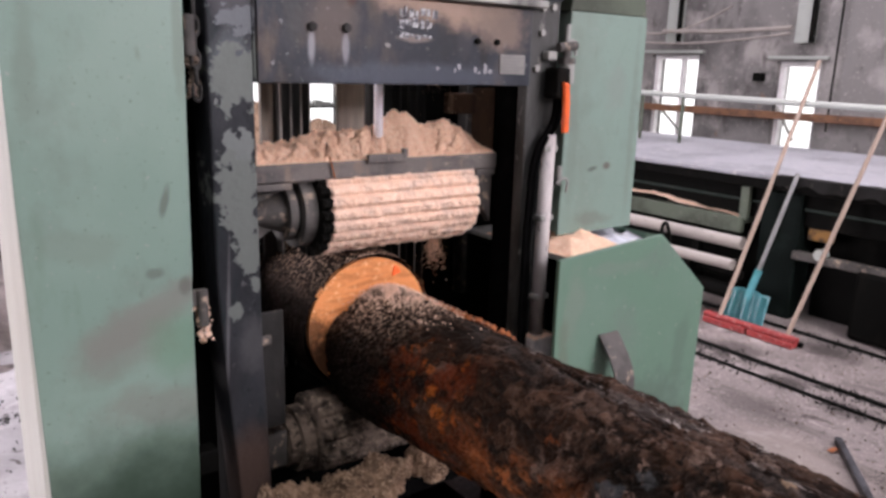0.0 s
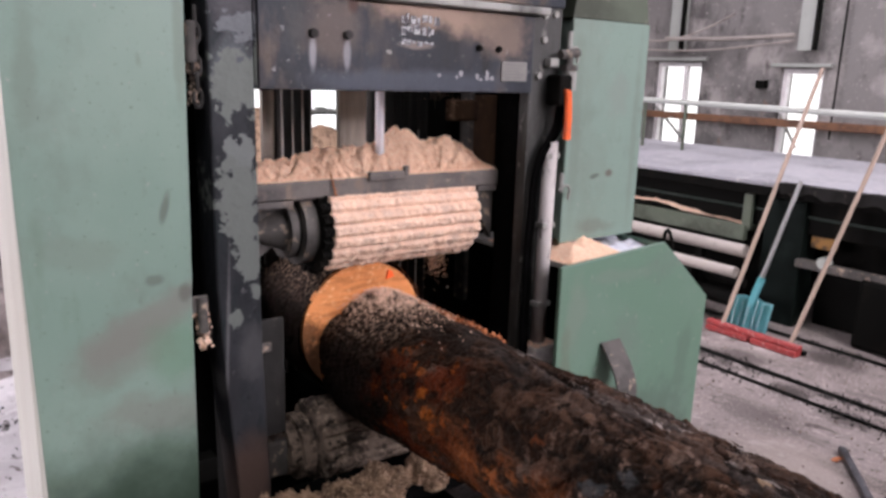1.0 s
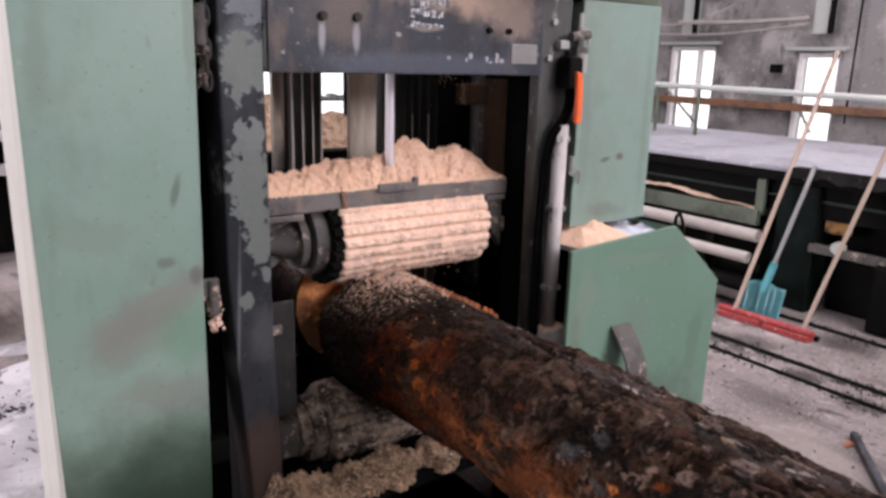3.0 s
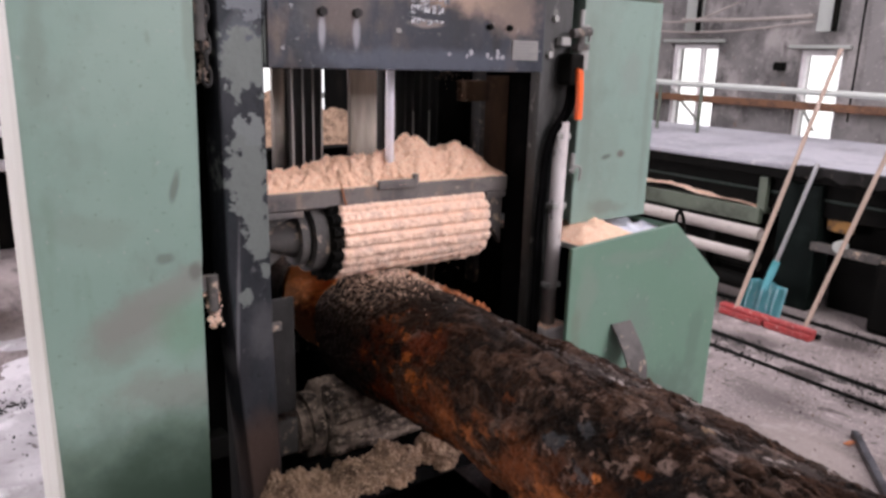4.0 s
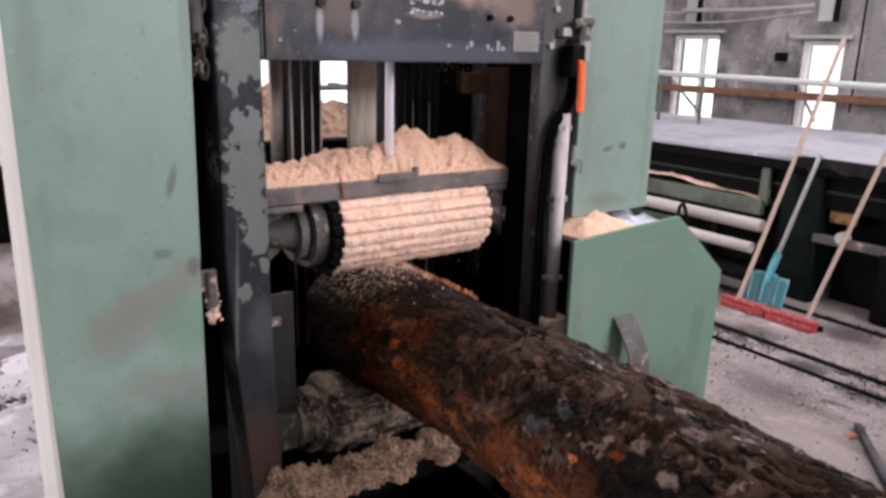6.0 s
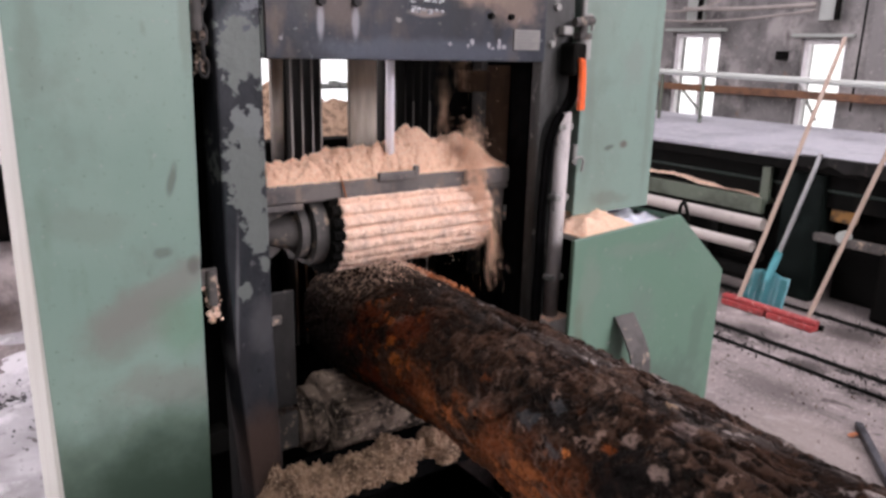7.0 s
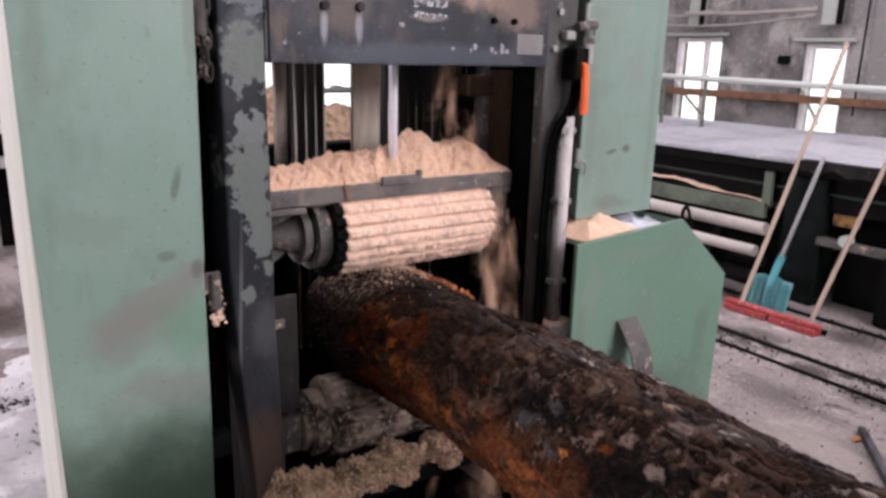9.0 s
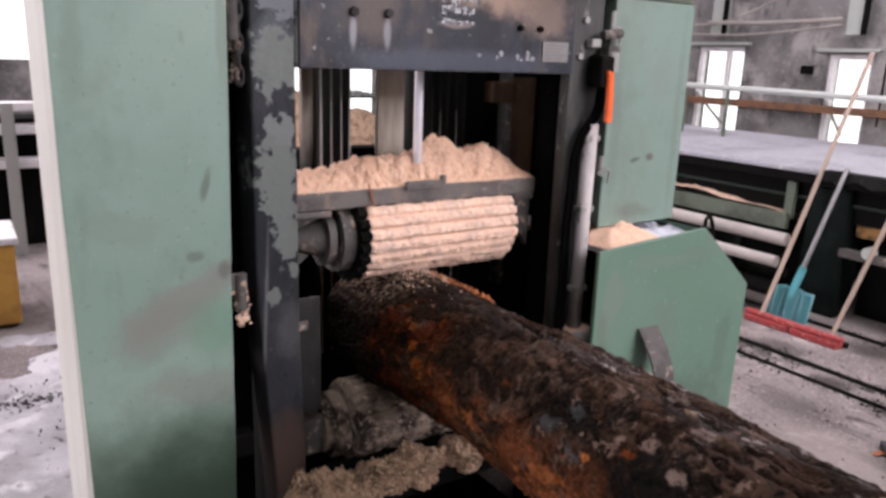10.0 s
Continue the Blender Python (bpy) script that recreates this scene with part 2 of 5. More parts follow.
TRAY = mat("worn_tray_steel", (0.14, 0.125, 0.115), 0.55, 0.3, [
    (6, (0.06, 0.056, 0.056), 0.46, 0.64, (1, 1, 2), 5), (16, (0.20, 0.15, 0.12), 0.58, 0.72, (1, 1, 0.4), 5), (40, (0.3, 0.24, 0.2), 0.62, 0.72, ONE, 4)], [(50, 0.2, ONE)])
CRUST = mat("sawdust_crust", (0.80, 0.56, 0.42), 0.9, 0, [
    (14, (0.58, 0.43, 0.345), 0.46, 0.68, ONE, 5), (60, (0.86, 0.66, 0.53), 0.5, 0.7, ONE, 4), (110, (0.2, 0.15, 0.12), 0.68, 0.78, ONE, 3)],
    [(90, 0.5, ONE), (240, 0.4, ONE)], 0.1)
# grey crust, darkened further for the dim light by the lower roller
CRUST_DARK = mat("grey_darkened_sawdust", (0.18, 0.14, 0.112), 0.9, 0, [
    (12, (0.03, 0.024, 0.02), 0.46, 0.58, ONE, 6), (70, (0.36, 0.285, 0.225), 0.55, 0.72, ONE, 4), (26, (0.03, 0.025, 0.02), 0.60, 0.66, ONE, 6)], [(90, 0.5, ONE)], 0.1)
SAWDUST = mat("fresh_sawdust", (0.90, 0.60, 0.42), 0.95, 0, [
    (18, (0.82, 0.53, 0.36), 0.45, 0.7, ONE, 5), (120, (0.93, 0.73, 0.57), 0.5, 0.68, ONE, 4), (160, (0.42, 0.2, 0.1), 0.70, 0.78, ONE, 2)],
    [(130, 0.6, ONE), (320, 0.5, ONE)], 0.05)
# brown sawdust darkened to put shade low in the saw
SAWDUST_DARK = mat("dark_brown_sawdust", (0.36, 0.245, 0.165), 0.95, 0, [
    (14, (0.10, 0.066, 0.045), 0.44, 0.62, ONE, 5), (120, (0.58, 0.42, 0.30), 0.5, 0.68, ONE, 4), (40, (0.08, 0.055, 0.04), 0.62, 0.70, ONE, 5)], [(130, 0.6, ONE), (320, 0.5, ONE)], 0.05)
# near-white diffuse colour stands in for the rod's bright reflection
ROD_PALE = mat("pale_rod", (0.93, 0.93, 1.0), 0.25, 0.0, [(30, (0.8, 0.8, 0.88), 0.55, 0.75, (1, 1, 0.1), 3)])
STEEL_DULL = mat("dull_steel", (0.30, 0.30, 0.30), 0.4, 0.8, [(20, (0.16, 0.14, 0.12), 0.5, 0.7, (1, 1, 0.2), 4)])
# the two large marks turn the straps black towards the foot
BLADE = mat("saw_blade_steel", (0.74, 0.67, 0.58), 0.5, 0.1, [(3, (0.30, 0.26, 0.21), 0.42, 0.66, (3, 3, 0.5), 5)], (), 0.3, [(0.22, 1.08, 0.12, 0.32, 0, (0.02, 0.018, 0.016), 1.0, 0.4), (0.505, 1.02, 0.2, 0.27, 0, (0.02, 0.018, 0.016), 1.0, 0.4), (0.20, 1.45, 0.03, 0.3, 0, (0.12, 0.10, 0.085), 0.7, 0.8)])
BAR_STEEL = mat("worn_grey_bar", (0.10, 0.10, 0.11), 0.4, 0.4, [(8, (0.025, 0.025, 0.027), 0.45, 0.62, ONE, 5), (40, (0.22, 0.22, 0.23), 0.6, 0.7, ONE, 4)])
BLADE_DARK = mat("dark_blade_steel", (0.045, 0.04, 0.036), 0.45, 0.4, [(4, (0.012, 0.011, 0.010), 0.42, 0.62, (3, 3, 0.5), 5)], spec=0.2)
# pale strips stand in for light caught on the blade edges
EDGE = mat("lit_blade_edge", (0.28, 0.265, 0.25), 0.35, 0.3, [(9, (0.12, 0.11, 0.10), 0.45, 0.66, (1, 1, 0.4), 5)])
RUST_DARK = mat("dark_rusty_steel", (0.10, 0.06, 0.038), 0.8, 0, [(6, (0.03, 0.022, 0.017), 0.45, 0.64, (1, 1, 0.3), 6), (30, (0.18, 0.11, 0.07), 0.62, 0.74, ONE, 4)], [(40, 0.3, ONE)], 0.1)
ORANGE = mat("orange_plastic", (0.85, 0.13, 0.02), 0.4, 0, [(20, (0.6, 0.09, 0.02), 0.5, 0.8, ONE, 4)])
CUT = mat("fresh_cut_wood", (0.74, 0.30, 0.11), 0.8, 0, [(14, (0.66, 0.26, 0.09), 0.45, 0.65, (1, 1, 6), 4), (70, (0.88, 0.5, 0.26), 0.55, 0.72, ONE, 3)], [(120, 0.3, ONE)], 0.1)
# dark low patches paint in the roller's shade along with some dust
CUT_SHADED = mat("dusty_shaded_cut_wood", (0.70, 0.28, 0.105), 0.8, 0, [(14, (0.48, 0.185, 0.07), 0.45, 0.65, (1, 1, 6), 4), (70, (0.85, 0.47, 0.25), 0.55, 0.72, ONE, 3)], [(120, 0.3, ONE)], 0.1, (), [
    (0.20, 0.12, 0.66, 0.15, (0.035, 0.018, 0.010), 0.95, 1.2), (0.17, 0.12, 0.78, 0.06, (0.10, 0.045, 0.02), 0.85, 1.6), (0.35, 0.12, 0.60, 0.12, (0.03, 0.016, 0.01), 0.9, 1.2), (0.15, 0.12, 0.70, 0.07, (0.06, 0.027, 0.014), 0.8, 1.5)])
MARK = mat("orange_mark", (0.95, 0.14, 0.02), 0.6)
PALE = mat("faded_label", (0.21, 0.205, 0.19), 0.6, 0, [(30, (0.17, 0.165, 0.16), 0.5, 0.7, ONE, 4)])
WHITE_WORN = mat("worn_white_paint", (0.45, 0.46, 0.47), 0.6, 0, [(70, (0.07, 0.07, 0.08), 0.46, 0.54, ONE, 5)])
INK = mat("label_ink", (0.17, 0.165, 0.16), 0.6)
CONCRETE = mat("dusty_concrete", (0.225, 0.195, 0.187), 0.9, 0, [
    (1.6, (0.135, 0.115, 0.11), 0.45, 0.66, ONE, 6), (7, (0.14, 0.122, 0.115), 0.57, 0.74, ONE, 6), (60, (0.44, 0.39, 0.36), 0.56, 0.7, ONE, 4),
    (26, (0.09, 0.08, 0.075), 0.60, 0.70, ONE, 5), (4, (0.075, 0.066, 0.062), 0.56, 0.68, (1, 0.16, 1), 5), (9, (0.07, 0.06, 0.055), 0.61, 0.70, (1, 0.5, 1), 7), (1.1, (0.30, 0.265, 0.252), 0.52, 0.7, ONE, 5), (2.6, (0.05, 0.043, 0.04), 0.60, 0.70, (1, 0.45, 1), 8), (13, (0.34, 0.30, 0.285), 0.60, 0.70, ONE, 6)], [(14, 0.25, ONE), (90, 0.35, ONE)], 0.15, (), [
    (2.80, 0.13, 0, 0.10, (0.03, 0.026, 0.024), 0.85, 2.4), (3.02, 0.55, 0, 0.14, (0.04, 0.034, 0.032), 0.7, 2.4), (3.42, 0.25, 0, 0.16, (0.035, 0.03, 0.028), 0.8, 2.4), (2.72, -0.2, 0, 0.12, (0.035, 0.03, 0.028), 0.75, 2.4),
    (2.40, 0.1, 0, 0.16, (0.08, 0.07, 0.066), 0.6, 2.4), (2.9, -0.6, 0, 0.2, (0.05, 0.043, 0.04), 0.7, 2.4), (2.2, 0.6, 0, 0.3, (0.33, 0.285, 0.265), 0.6, 2.2), (2.1, -0.3, 0, 0.3, (0.31, 0.265, 0.24), 0.6, 2.2), (3.45, 1.2, 0, 0.3, (0.04, 0.035, 0.03), 0.6, 2.2)])
WALL = mat("stained_concrete_wall", (0.225, 0.215, 0.208), 0.9, 0, [
    (0.7, (0.095, 0.091, 0.089), 0.46, 0.60, (1, 1, 0.8), 6), (2.2, (0.40, 0.375, 0.36), 0.5, 0.70, ONE, 6), (7, (0.11, 0.10, 0.098), 0.56, 0.72, (1, 1, 0.4), 6),
    (22, (0.44, 0.41, 0.39), 0.60, 0.72, ONE, 5), (5, (0.20, 0.135, 0.105), 0.66, 0.76, (1, 1, 0.5), 5)], [(8, 0.4, ONE)], 0.1, [])
DRIFT = mat("pale_lit_dust", (0.46, 0.45, 0.46), 0.9, 0, [(3, (0.30, 0.285, 0.29), 0.45, 0.66, ONE, 5), (9, (0.58, 0.57, 0.58), 0.55, 0.7, ONE, 6), (20, (0.16, 0.145, 0.14), 0.60, 0.70, ONE, 6)], [(40, 0.4, ONE)], 0.1)
# unseen roof and wall boards, darkened to hold down bounced light
ROOF = mat("roof_boards", (0.07, 0.065, 0.06), 0.9, 0, [(3, (0.04, 0.036, 0.034), 0.45, 0.7, ONE, 5)])
DARK_BOARDS = mat("dark_unseen_boards", (0.06, 0.055, 0.05), 0.9, 0, [(2, (0.03, 0.027, 0.025), 0.45, 0.7, ONE, 5)])
WHITE = mat("white_paint", (0.72, 0.70, 0.70), 0.6, 0, [(6, (0.5, 0.48, 0.47), 0.5, 0.75, ONE, 5)])
RUST = mat("rusty_steel", (0.20, 0.10, 0.055), 0.8, 0.1, [(8, (0.09, 0.05, 0.035), 0.45, 0.66, ONE, 6), (30, (0.35, 0.18, 0.08), 0.6, 0.74, ONE, 4)], [(40, 0.3, ONE)])
BENCH = mat("dusty_bench_top", (0.36, 0.36, 0.39), 0.5, 0.1, [(2.2, (0.22, 0.22, 0.24), 0.45, 0.66, ONE, 5), (20, (0.52, 0.5, 0.5), 0.55, 0.7, ONE, 4)], [(60, 0.1, ONE)])
DKGREEN = mat("dark_green_steel", (0.02, 0.03, 0.025), 0.6, 0, [(4, (0.03, 0.04, 0.035), 0.45, 0.66, ONE, 5), (30, (0.10, 0.11, 0.09), 0.62, 0.74, ONE, 4)], spec=0.15)
LEG = mat("black_green_steel", (0.004, 0.007, 0.006), 0.7, 0, [(6, (0.010, 0.016, 0.014), 0.55, 0.75, ONE, 5)], spec=0.1)
MIDGREEN = mat("grey_green_paint", (0.095, 0.115, 0.085), 0.5, 0, [(5, (0.05, 0.058, 0.042), 0.45, 0.66, ONE, 5), (24, (0.16, 0.16, 0.13), 0.6, 0.7, ONE, 5)], spec=0.3)
RAILPAINT = mat("pale_grey_paint", (0.38, 0.40, 0.37), 0.5, 0, [(8, (0.34, 0.36, 0.33), 0.5, 0.7, ONE, 4)])
PIPE = mat("dusty_pale_pipe", (0.36, 0.325, 0.295), 0.6, 0, [(5, (0.2, 0.18, 0.17), 0.5, 0.68, (1, 0.3, 1), 5), (30, (0.1, 0.09, 0.085), 0.62, 0.72, ONE, 4)])
WOODSTICK = mat("wooden_handle", (0.31, 0.235, 0.19), 0.6, 0, [(12, (0.28, 0.205, 0.16), 0.45, 0.7, (1, 1, 0.1), 4)])
RED = mat("red_bristles", (0.30, 0.03, 0.03), 0.6, 0, [(14, (0.25, 0.03, 0.03), 0.48, 0.6, ONE, 4), (40, (0.55, 0.28, 0.25), 0.58, 0.68, ONE, 4)], [(200, 0.5, ONE)])
TEAL = mat("teal_plastic", (0.09, 0.28, 0.31), 0.16, 0, [(8, (0.06, 0.22, 0.23), 0.5, 0.7, ONE, 4)])
YELLOW = mat("ochre_paint", (0.55, 0.30, 0.05), 0.5, 0, [(6, (0.4, 0.2, 0.04), 0.5, 0.7, ONE, 4)])
OCHRE_DARK = mat("dark_ochre_paint", (0.26, 0.13, 0.03), 0.7, 0, [(14, (0.05, 0.03, 0.015), 0.45, 0.6, ONE, 5)])
DAY = glow("overcast_day", (1.0, 0.99, 1.0), 1.5)


def bark_material():
    """Bark coloured plate by plate: "plate" holds two shades and the cracks, "skin" the turn round the log (degrees, 90 on top) and the length."""
    m = bpy.data.materials.new("wet_pine_bark")
    m.use_nodes = True
    nt = m.node_tree
    n, l = nt.nodes, nt.links
    b = n["Principled BSDF"]
    b.inputs["Roughness"].default_value, b.inputs["Specular IOR Level"].default_value = 0.6, 0.07
    tc = n.new("ShaderNodeTexCoord")

    def split(name):
        at = n.new("ShaderNodeAttribute")
        at.attribute_name = name
        sp = n.new("ShaderNodeSeparateXYZ")
        l.new(at.outputs["Vector"], sp.inputs[0])
        return sp.outputs

    plate, skin = split("plate"), split("skin")

    def grain(scale, stretch=ONE, detail=6.0):
        mp = n.new("ShaderNodeMapping")
        mp.inputs["Scale"].default_value = stretch
        mp.inputs["Location"].default_value = (scale * 0.31, 0.7, scale * 0.17)
        l.new(tc.outputs["Object"], mp.inputs[0])
        t = n.new("ShaderNodeTexNoise")
        t.inputs["Scale"].default_value, t.inputs["Detail"].default_value, t.inputs["Roughness"].default_value = scale, detail, 0.62
        l.new(mp.outputs[0], t.inputs["Vector"])
        return t.outputs["Fac"]

    def ramp(value, low, high, top=1.0):
        r = n.new("ShaderNodeMapRange")
        r.interpolation_type = "SMOOTHSTEP"
        r.inputs[1].default_value, r.inputs[2].default_value, r.inputs[4].default_value = low, high, top
        l.new(value, r.inputs[0])
        return r.outputs[0]

    def times(*values):
        out = values[0]
        for v in values[1:]:
            k = n.new("ShaderNodeMath")
            k.operation = "MULTIPLY"
            l.new(out, k.inputs[0])
            l.new(v, k.inputs[1])
            out = k.outputs[0]
        return out

    def blend(col, fac, colour):
        mix = n.new("ShaderNodeMix")
        mix.data_type = "RGBA"
        l.new(fac, mix.inputs[0])
        l.new(col, mix.inputs[6])
        mix.inputs[7].default_value = (*colour, 1)
        return mix.outputs[2]

    def shades(value, stops):
        r = n.new("ShaderNodeValToRGB")
        e = r.color_ramp.elements
        while len(e) < len(stops):
            e.new(0.5)
        for k, (at, c) in zip(e, stops):
            k.position, k.color = at, (*c, 1)
        l.new(value, r.inputs[0])
        return r.outputs[0]

    big = shades(plate[0], [(0.0, (0.007, 0.004, 0.0025)), (0.35, (0.018, 0.009, 0.005)), (0.65, (0.038, 0.019, 0.010)), (0.80, (0.090, 0.048, 0.030)), (1.0, (0.21, 0.145, 0.112))])
    small = shades(plate[1], [(0.0, (0.005, 0.003, 0.002)), (0.5, (0.026, 0.0125, 0.007)), (0.8, (0.075, 0.036, 0.020)), (1.0, (0.19, 0.120, 0.085))])
    mix = n.new("ShaderNodeMix")
    mix.data_type = "RGBA"
    mix.inputs[0].default_value = 0.5
    l.new(big, mix.inputs[6])
    l.new(small, mix.inputs[7])
    col = mix.outputs[2]
    # finer and darker towards the sawn end, chunkier and paler on the butt
    col = blend(col, times(ramp(skin[1], -0.75, -0.25, 0.75), ramp(grain(9), 0.36, 0.56)), (0.013, 0.007, 0.004))
    col = blend(col, times(ramp(grain(4.2, (1, 0.6, 1)), 0.50, 0.62), ramp(skin[1], 0.3, -0.1, 0.9)), (0.006, 0.0042, 0.003))
    col = blend(col, times(ramp(skin[1], -0.55, -0.95, 0.8), ramp(grain(17), 0.58, 0.65)), (0.26, 0.19, 0.155))
    # rubbed orange belly, red scrapes by the saw
    col = blend(col, times(ramp(skin[0], 142, 182, 0.9), ramp(skin[1], -0.28, -0.60), ramp(grain(7, (1, 0.5, 1)), 0.40, 0.56)), (0.19, 0.060, 0.020))
    col = blend(col, times(ramp(skin[0], 150, 190, 0.9), ramp(skin[1], -0.40, -0.70), ramp(grain(24, (1, 0.45, 1)), 0.50, 0.62)), (0.40, 0.140, 0.046))
    # near-black belly by the saw: shade put into the bark colour
    col = blend(col, times(ramp(skin[1], -0.36, -0.20, 0.85), ramp(skin[0], 125, 160)), (0.011, 0.006, 0.004))
    near_saw = times(ramp(skin[1], -0.60, -0.45), ramp(skin[1], -0.10, -0.30), ramp(skin[0], 110, 140))
    col = blend(col, times(near_saw, ramp(grain(13, (1, 0.7, 1)), 0.47, 0.60, 0.85)), (0.15, 0.028, 0.006))
    col = blend(col, times(near_saw, ramp(grain(30, (1, 0.7, 1)), 0.57, 0.64, 0.9)), (0.38, 0.10, 0.016))
    col = blend(col, times(ramp(skin[0], 120, 150), ramp(skin[1], -0.2, -0.5), ramp(grain(18, (1, 0.8, 1)), 0.61, 0.67, 0.75)), (0.26, 0.075, 0.022))
    # mottled butt: pale broken plates and black pits
    butt = times(ramp(skin[1], -0.70, -1.00), ramp(skin[0], 178, 160), ramp(skin[0], 92, 112))
    col = blend(col, times(butt, ramp(grain(26), 0.52, 0.60, 0.75)), (0.10, 0.060, 0.040))
    col = blend(col, times(butt, ramp(grain(38), 0.57, 0.63, 0.9)), (0.30, 0.215, 0.175))
    col = blend(col, times(butt, ramp(grain(31, (1, 1, 1), 4.0), 0.44, 0.36, 0.95)), (0.006, 0.004, 0.003))
    # grey streaks along the top ridge, with silvery lit glints painted in
    col = blend(col, times(ramp(skin[0], 116, 88, 0.85), ramp(skin[1], -0.22, -0.50), ramp(grain(30, (1, 0.12, 1)), 0.50, 0.62)), (0.10, 0.088, 0.082))
    col = blend(col, times(ramp(skin[0], 108, 80), ramp(skin[1], -0.3, -0.6), ramp(grain(60, (1, 0.16, 1)), 0.57, 0.64)), (0.50, 0.46, 0.44))
    # sawdust caught in the bark by the saw
    col = blend(col, times(ramp(skin[1], -0.34, 0.06), ramp(skin[0], 165, 105), ramp(grain(85), 0.50, 0.58, 0.95)), (0.90, 0.70, 0.54))
    # single scars
    for (x, y, z), r, colour, amount, ragged in (
            ((0.187, -0.434, 0.763), 0.019, (0.50, 0.15, 0.022), 0.76, 2.5), ((0.20, -0.40, 0.80), 0.014, (0.44, 0.13, 0.02), 0.72, 2.7), ((0.217, -0.37, 0.837), 0.012, (0.40, 0.13, 0.03), 0.68, 2.7),
            ((0.141, -0.966, 0.863), 0.021, (0.085, 0.10, 0.11), 0.68, 2.9), ((0.115, -1.045, 0.850), 0.016, (0.12, 0.13, 0.14), 0.72, 2.7), ((0.16, -1.02, 0.90), 0.015, (0.10, 0.11, 0.118), 0.64, 2.9),
            ((0.110, -1.085, 0.866), 0.010, (0.70, 0.25, 0.07), 0.9, 1.3), ((0.103, -1.244, 0.905), 0.055, (0.005, 0.0035, 0.003), 0.95, 2.9), ((0.09, -1.20, 0.87), 0.05, (0.005, 0.0035, 0.003), 0.76, 2.9),
            ((0.175, -1.095, 0.931), 0.019, (0.008, 0.006, 0.005), 0.68, 3.3), ((0.146, -1.187, 0.927), 0.014, (0.36, 0.27, 0.23), 0.68, 2.9), ((0.11, -1.267, 0.924), 0.014, (0.40, 0.31, 0.27), 0.68, 2.9),
            ((0.185, -1.25, 0.955), 0.019, (0.34, 0.27, 0.25), 0.64, 3.3), ((0.216, -1.203, 0.971), 0.009, (0.50, 0.37, 0.25), 0.72, 2.5), ((0.13, -1.16, 0.90), 0.012, (0.34, 0.09, 0.02), 0.68, 2.7)):
        mp = n.new("ShaderNodeMapping")
        mp.vector_type = "TEXTURE"
        mp.inputs["Location"].default_value, mp.inputs["Scale"].default_value = (x, y, z), (r, r * 1.5, r)
        l.new(tc.outputs["Object"], mp.inputs[0])
        ln = n.new("ShaderNodeVectorMath")
        ln.operation = "LENGTH"
        l.new(mp.outputs[0], ln.inputs[0])
        ad = n.new("ShaderNodeMath")
        ad.operation = "MULTIPLY_ADD"
        l.new(grain(34 + 30 * x, (1, 0.8, 1)), ad.inputs[0])
        ad.inputs[1].default_value = ragged
        l.new(ln.outputs["Value"], ad.inputs[2])
        col = blend(col, ramp(ad.outputs[0], 1.0 + ragged / 2, 0.55 + ragged / 2, amount), colour)
    col = blend(col, ramp(grain(95), 0.54, 0.64, 0.7), (0.005, 0.006, 0.004))
    col = blend(col, plate[2], (0.004, 0.003, 0.002))
    # lowers every bark colour evenly
    wet = n.new("ShaderNodeMix")
    wet.data_type, wet.blend_type = "RGBA", "MULTIPLY"
    wet.inputs[0].default_value = 1.0
    l.new(col, wet.inputs[6])
    wet.inputs[7].default_value = (0.66, 0.62, 0.60, 1)
    col = wet.outputs[2]
    l.new(col, b.inputs["Base Color"])
    last = None
    for scale, strength in ((45, 0.7), (150, 0.8)):
        bp = n.new("ShaderNodeBump")
        bp.inputs["Strength"].default_value, bp.inputs["Distance"].default_value = strength, 0.01
        l.new(grain(scale, (1, 0.8, 1)), bp.inputs["Height"])
        if last:
            l.new(last, bp.inputs["Normal"])
        last = bp.outputs[0]
    l.new(last, b.inputs["Normal"])
    return m


BARK = bark_material()
BARK_STRIP = mat("red_brown_bark", (0.16, 0.060, 0.028), 0.8, 0, [(40, (0.30, 0.16, 0.09), 0.5, 0.62, (1, 1, 0.3), 5), (18, (0.06, 0.025, 0.014), 0.5, 0.62, (1, 1, 0.4), 5)], [(80, 0.5, ONE)], 0.1)
FLAKE = mat("orange_bark_flake", (0.38, 0.12, 0.035), 0.7, 0, [(20, (0.16, 0.05, 0.02), 0.45, 0.65, ONE, 4)])


# ---- mesh helpers ----
def part(name, bm, material, parent=None, label="", smooth=False):
    me = bpy.data.meshes.new(name)
    bm.to_mesh(me)
    bm.free()
    me.materials.append(material)
    if smooth:
        for p in me.polygons:
            p.use_smooth = True
    ob = new(name, me)
    if parent:
        ob.parent = parent
    if label:
        ob["label"] = label
    return ob


def thing(name, label, category, group="", at=(0, 0, 0)):
    ob = new(name)
    ob.empty_display_size = 0.05
    ob.location = at
    return tagged(ob, label, category, group)


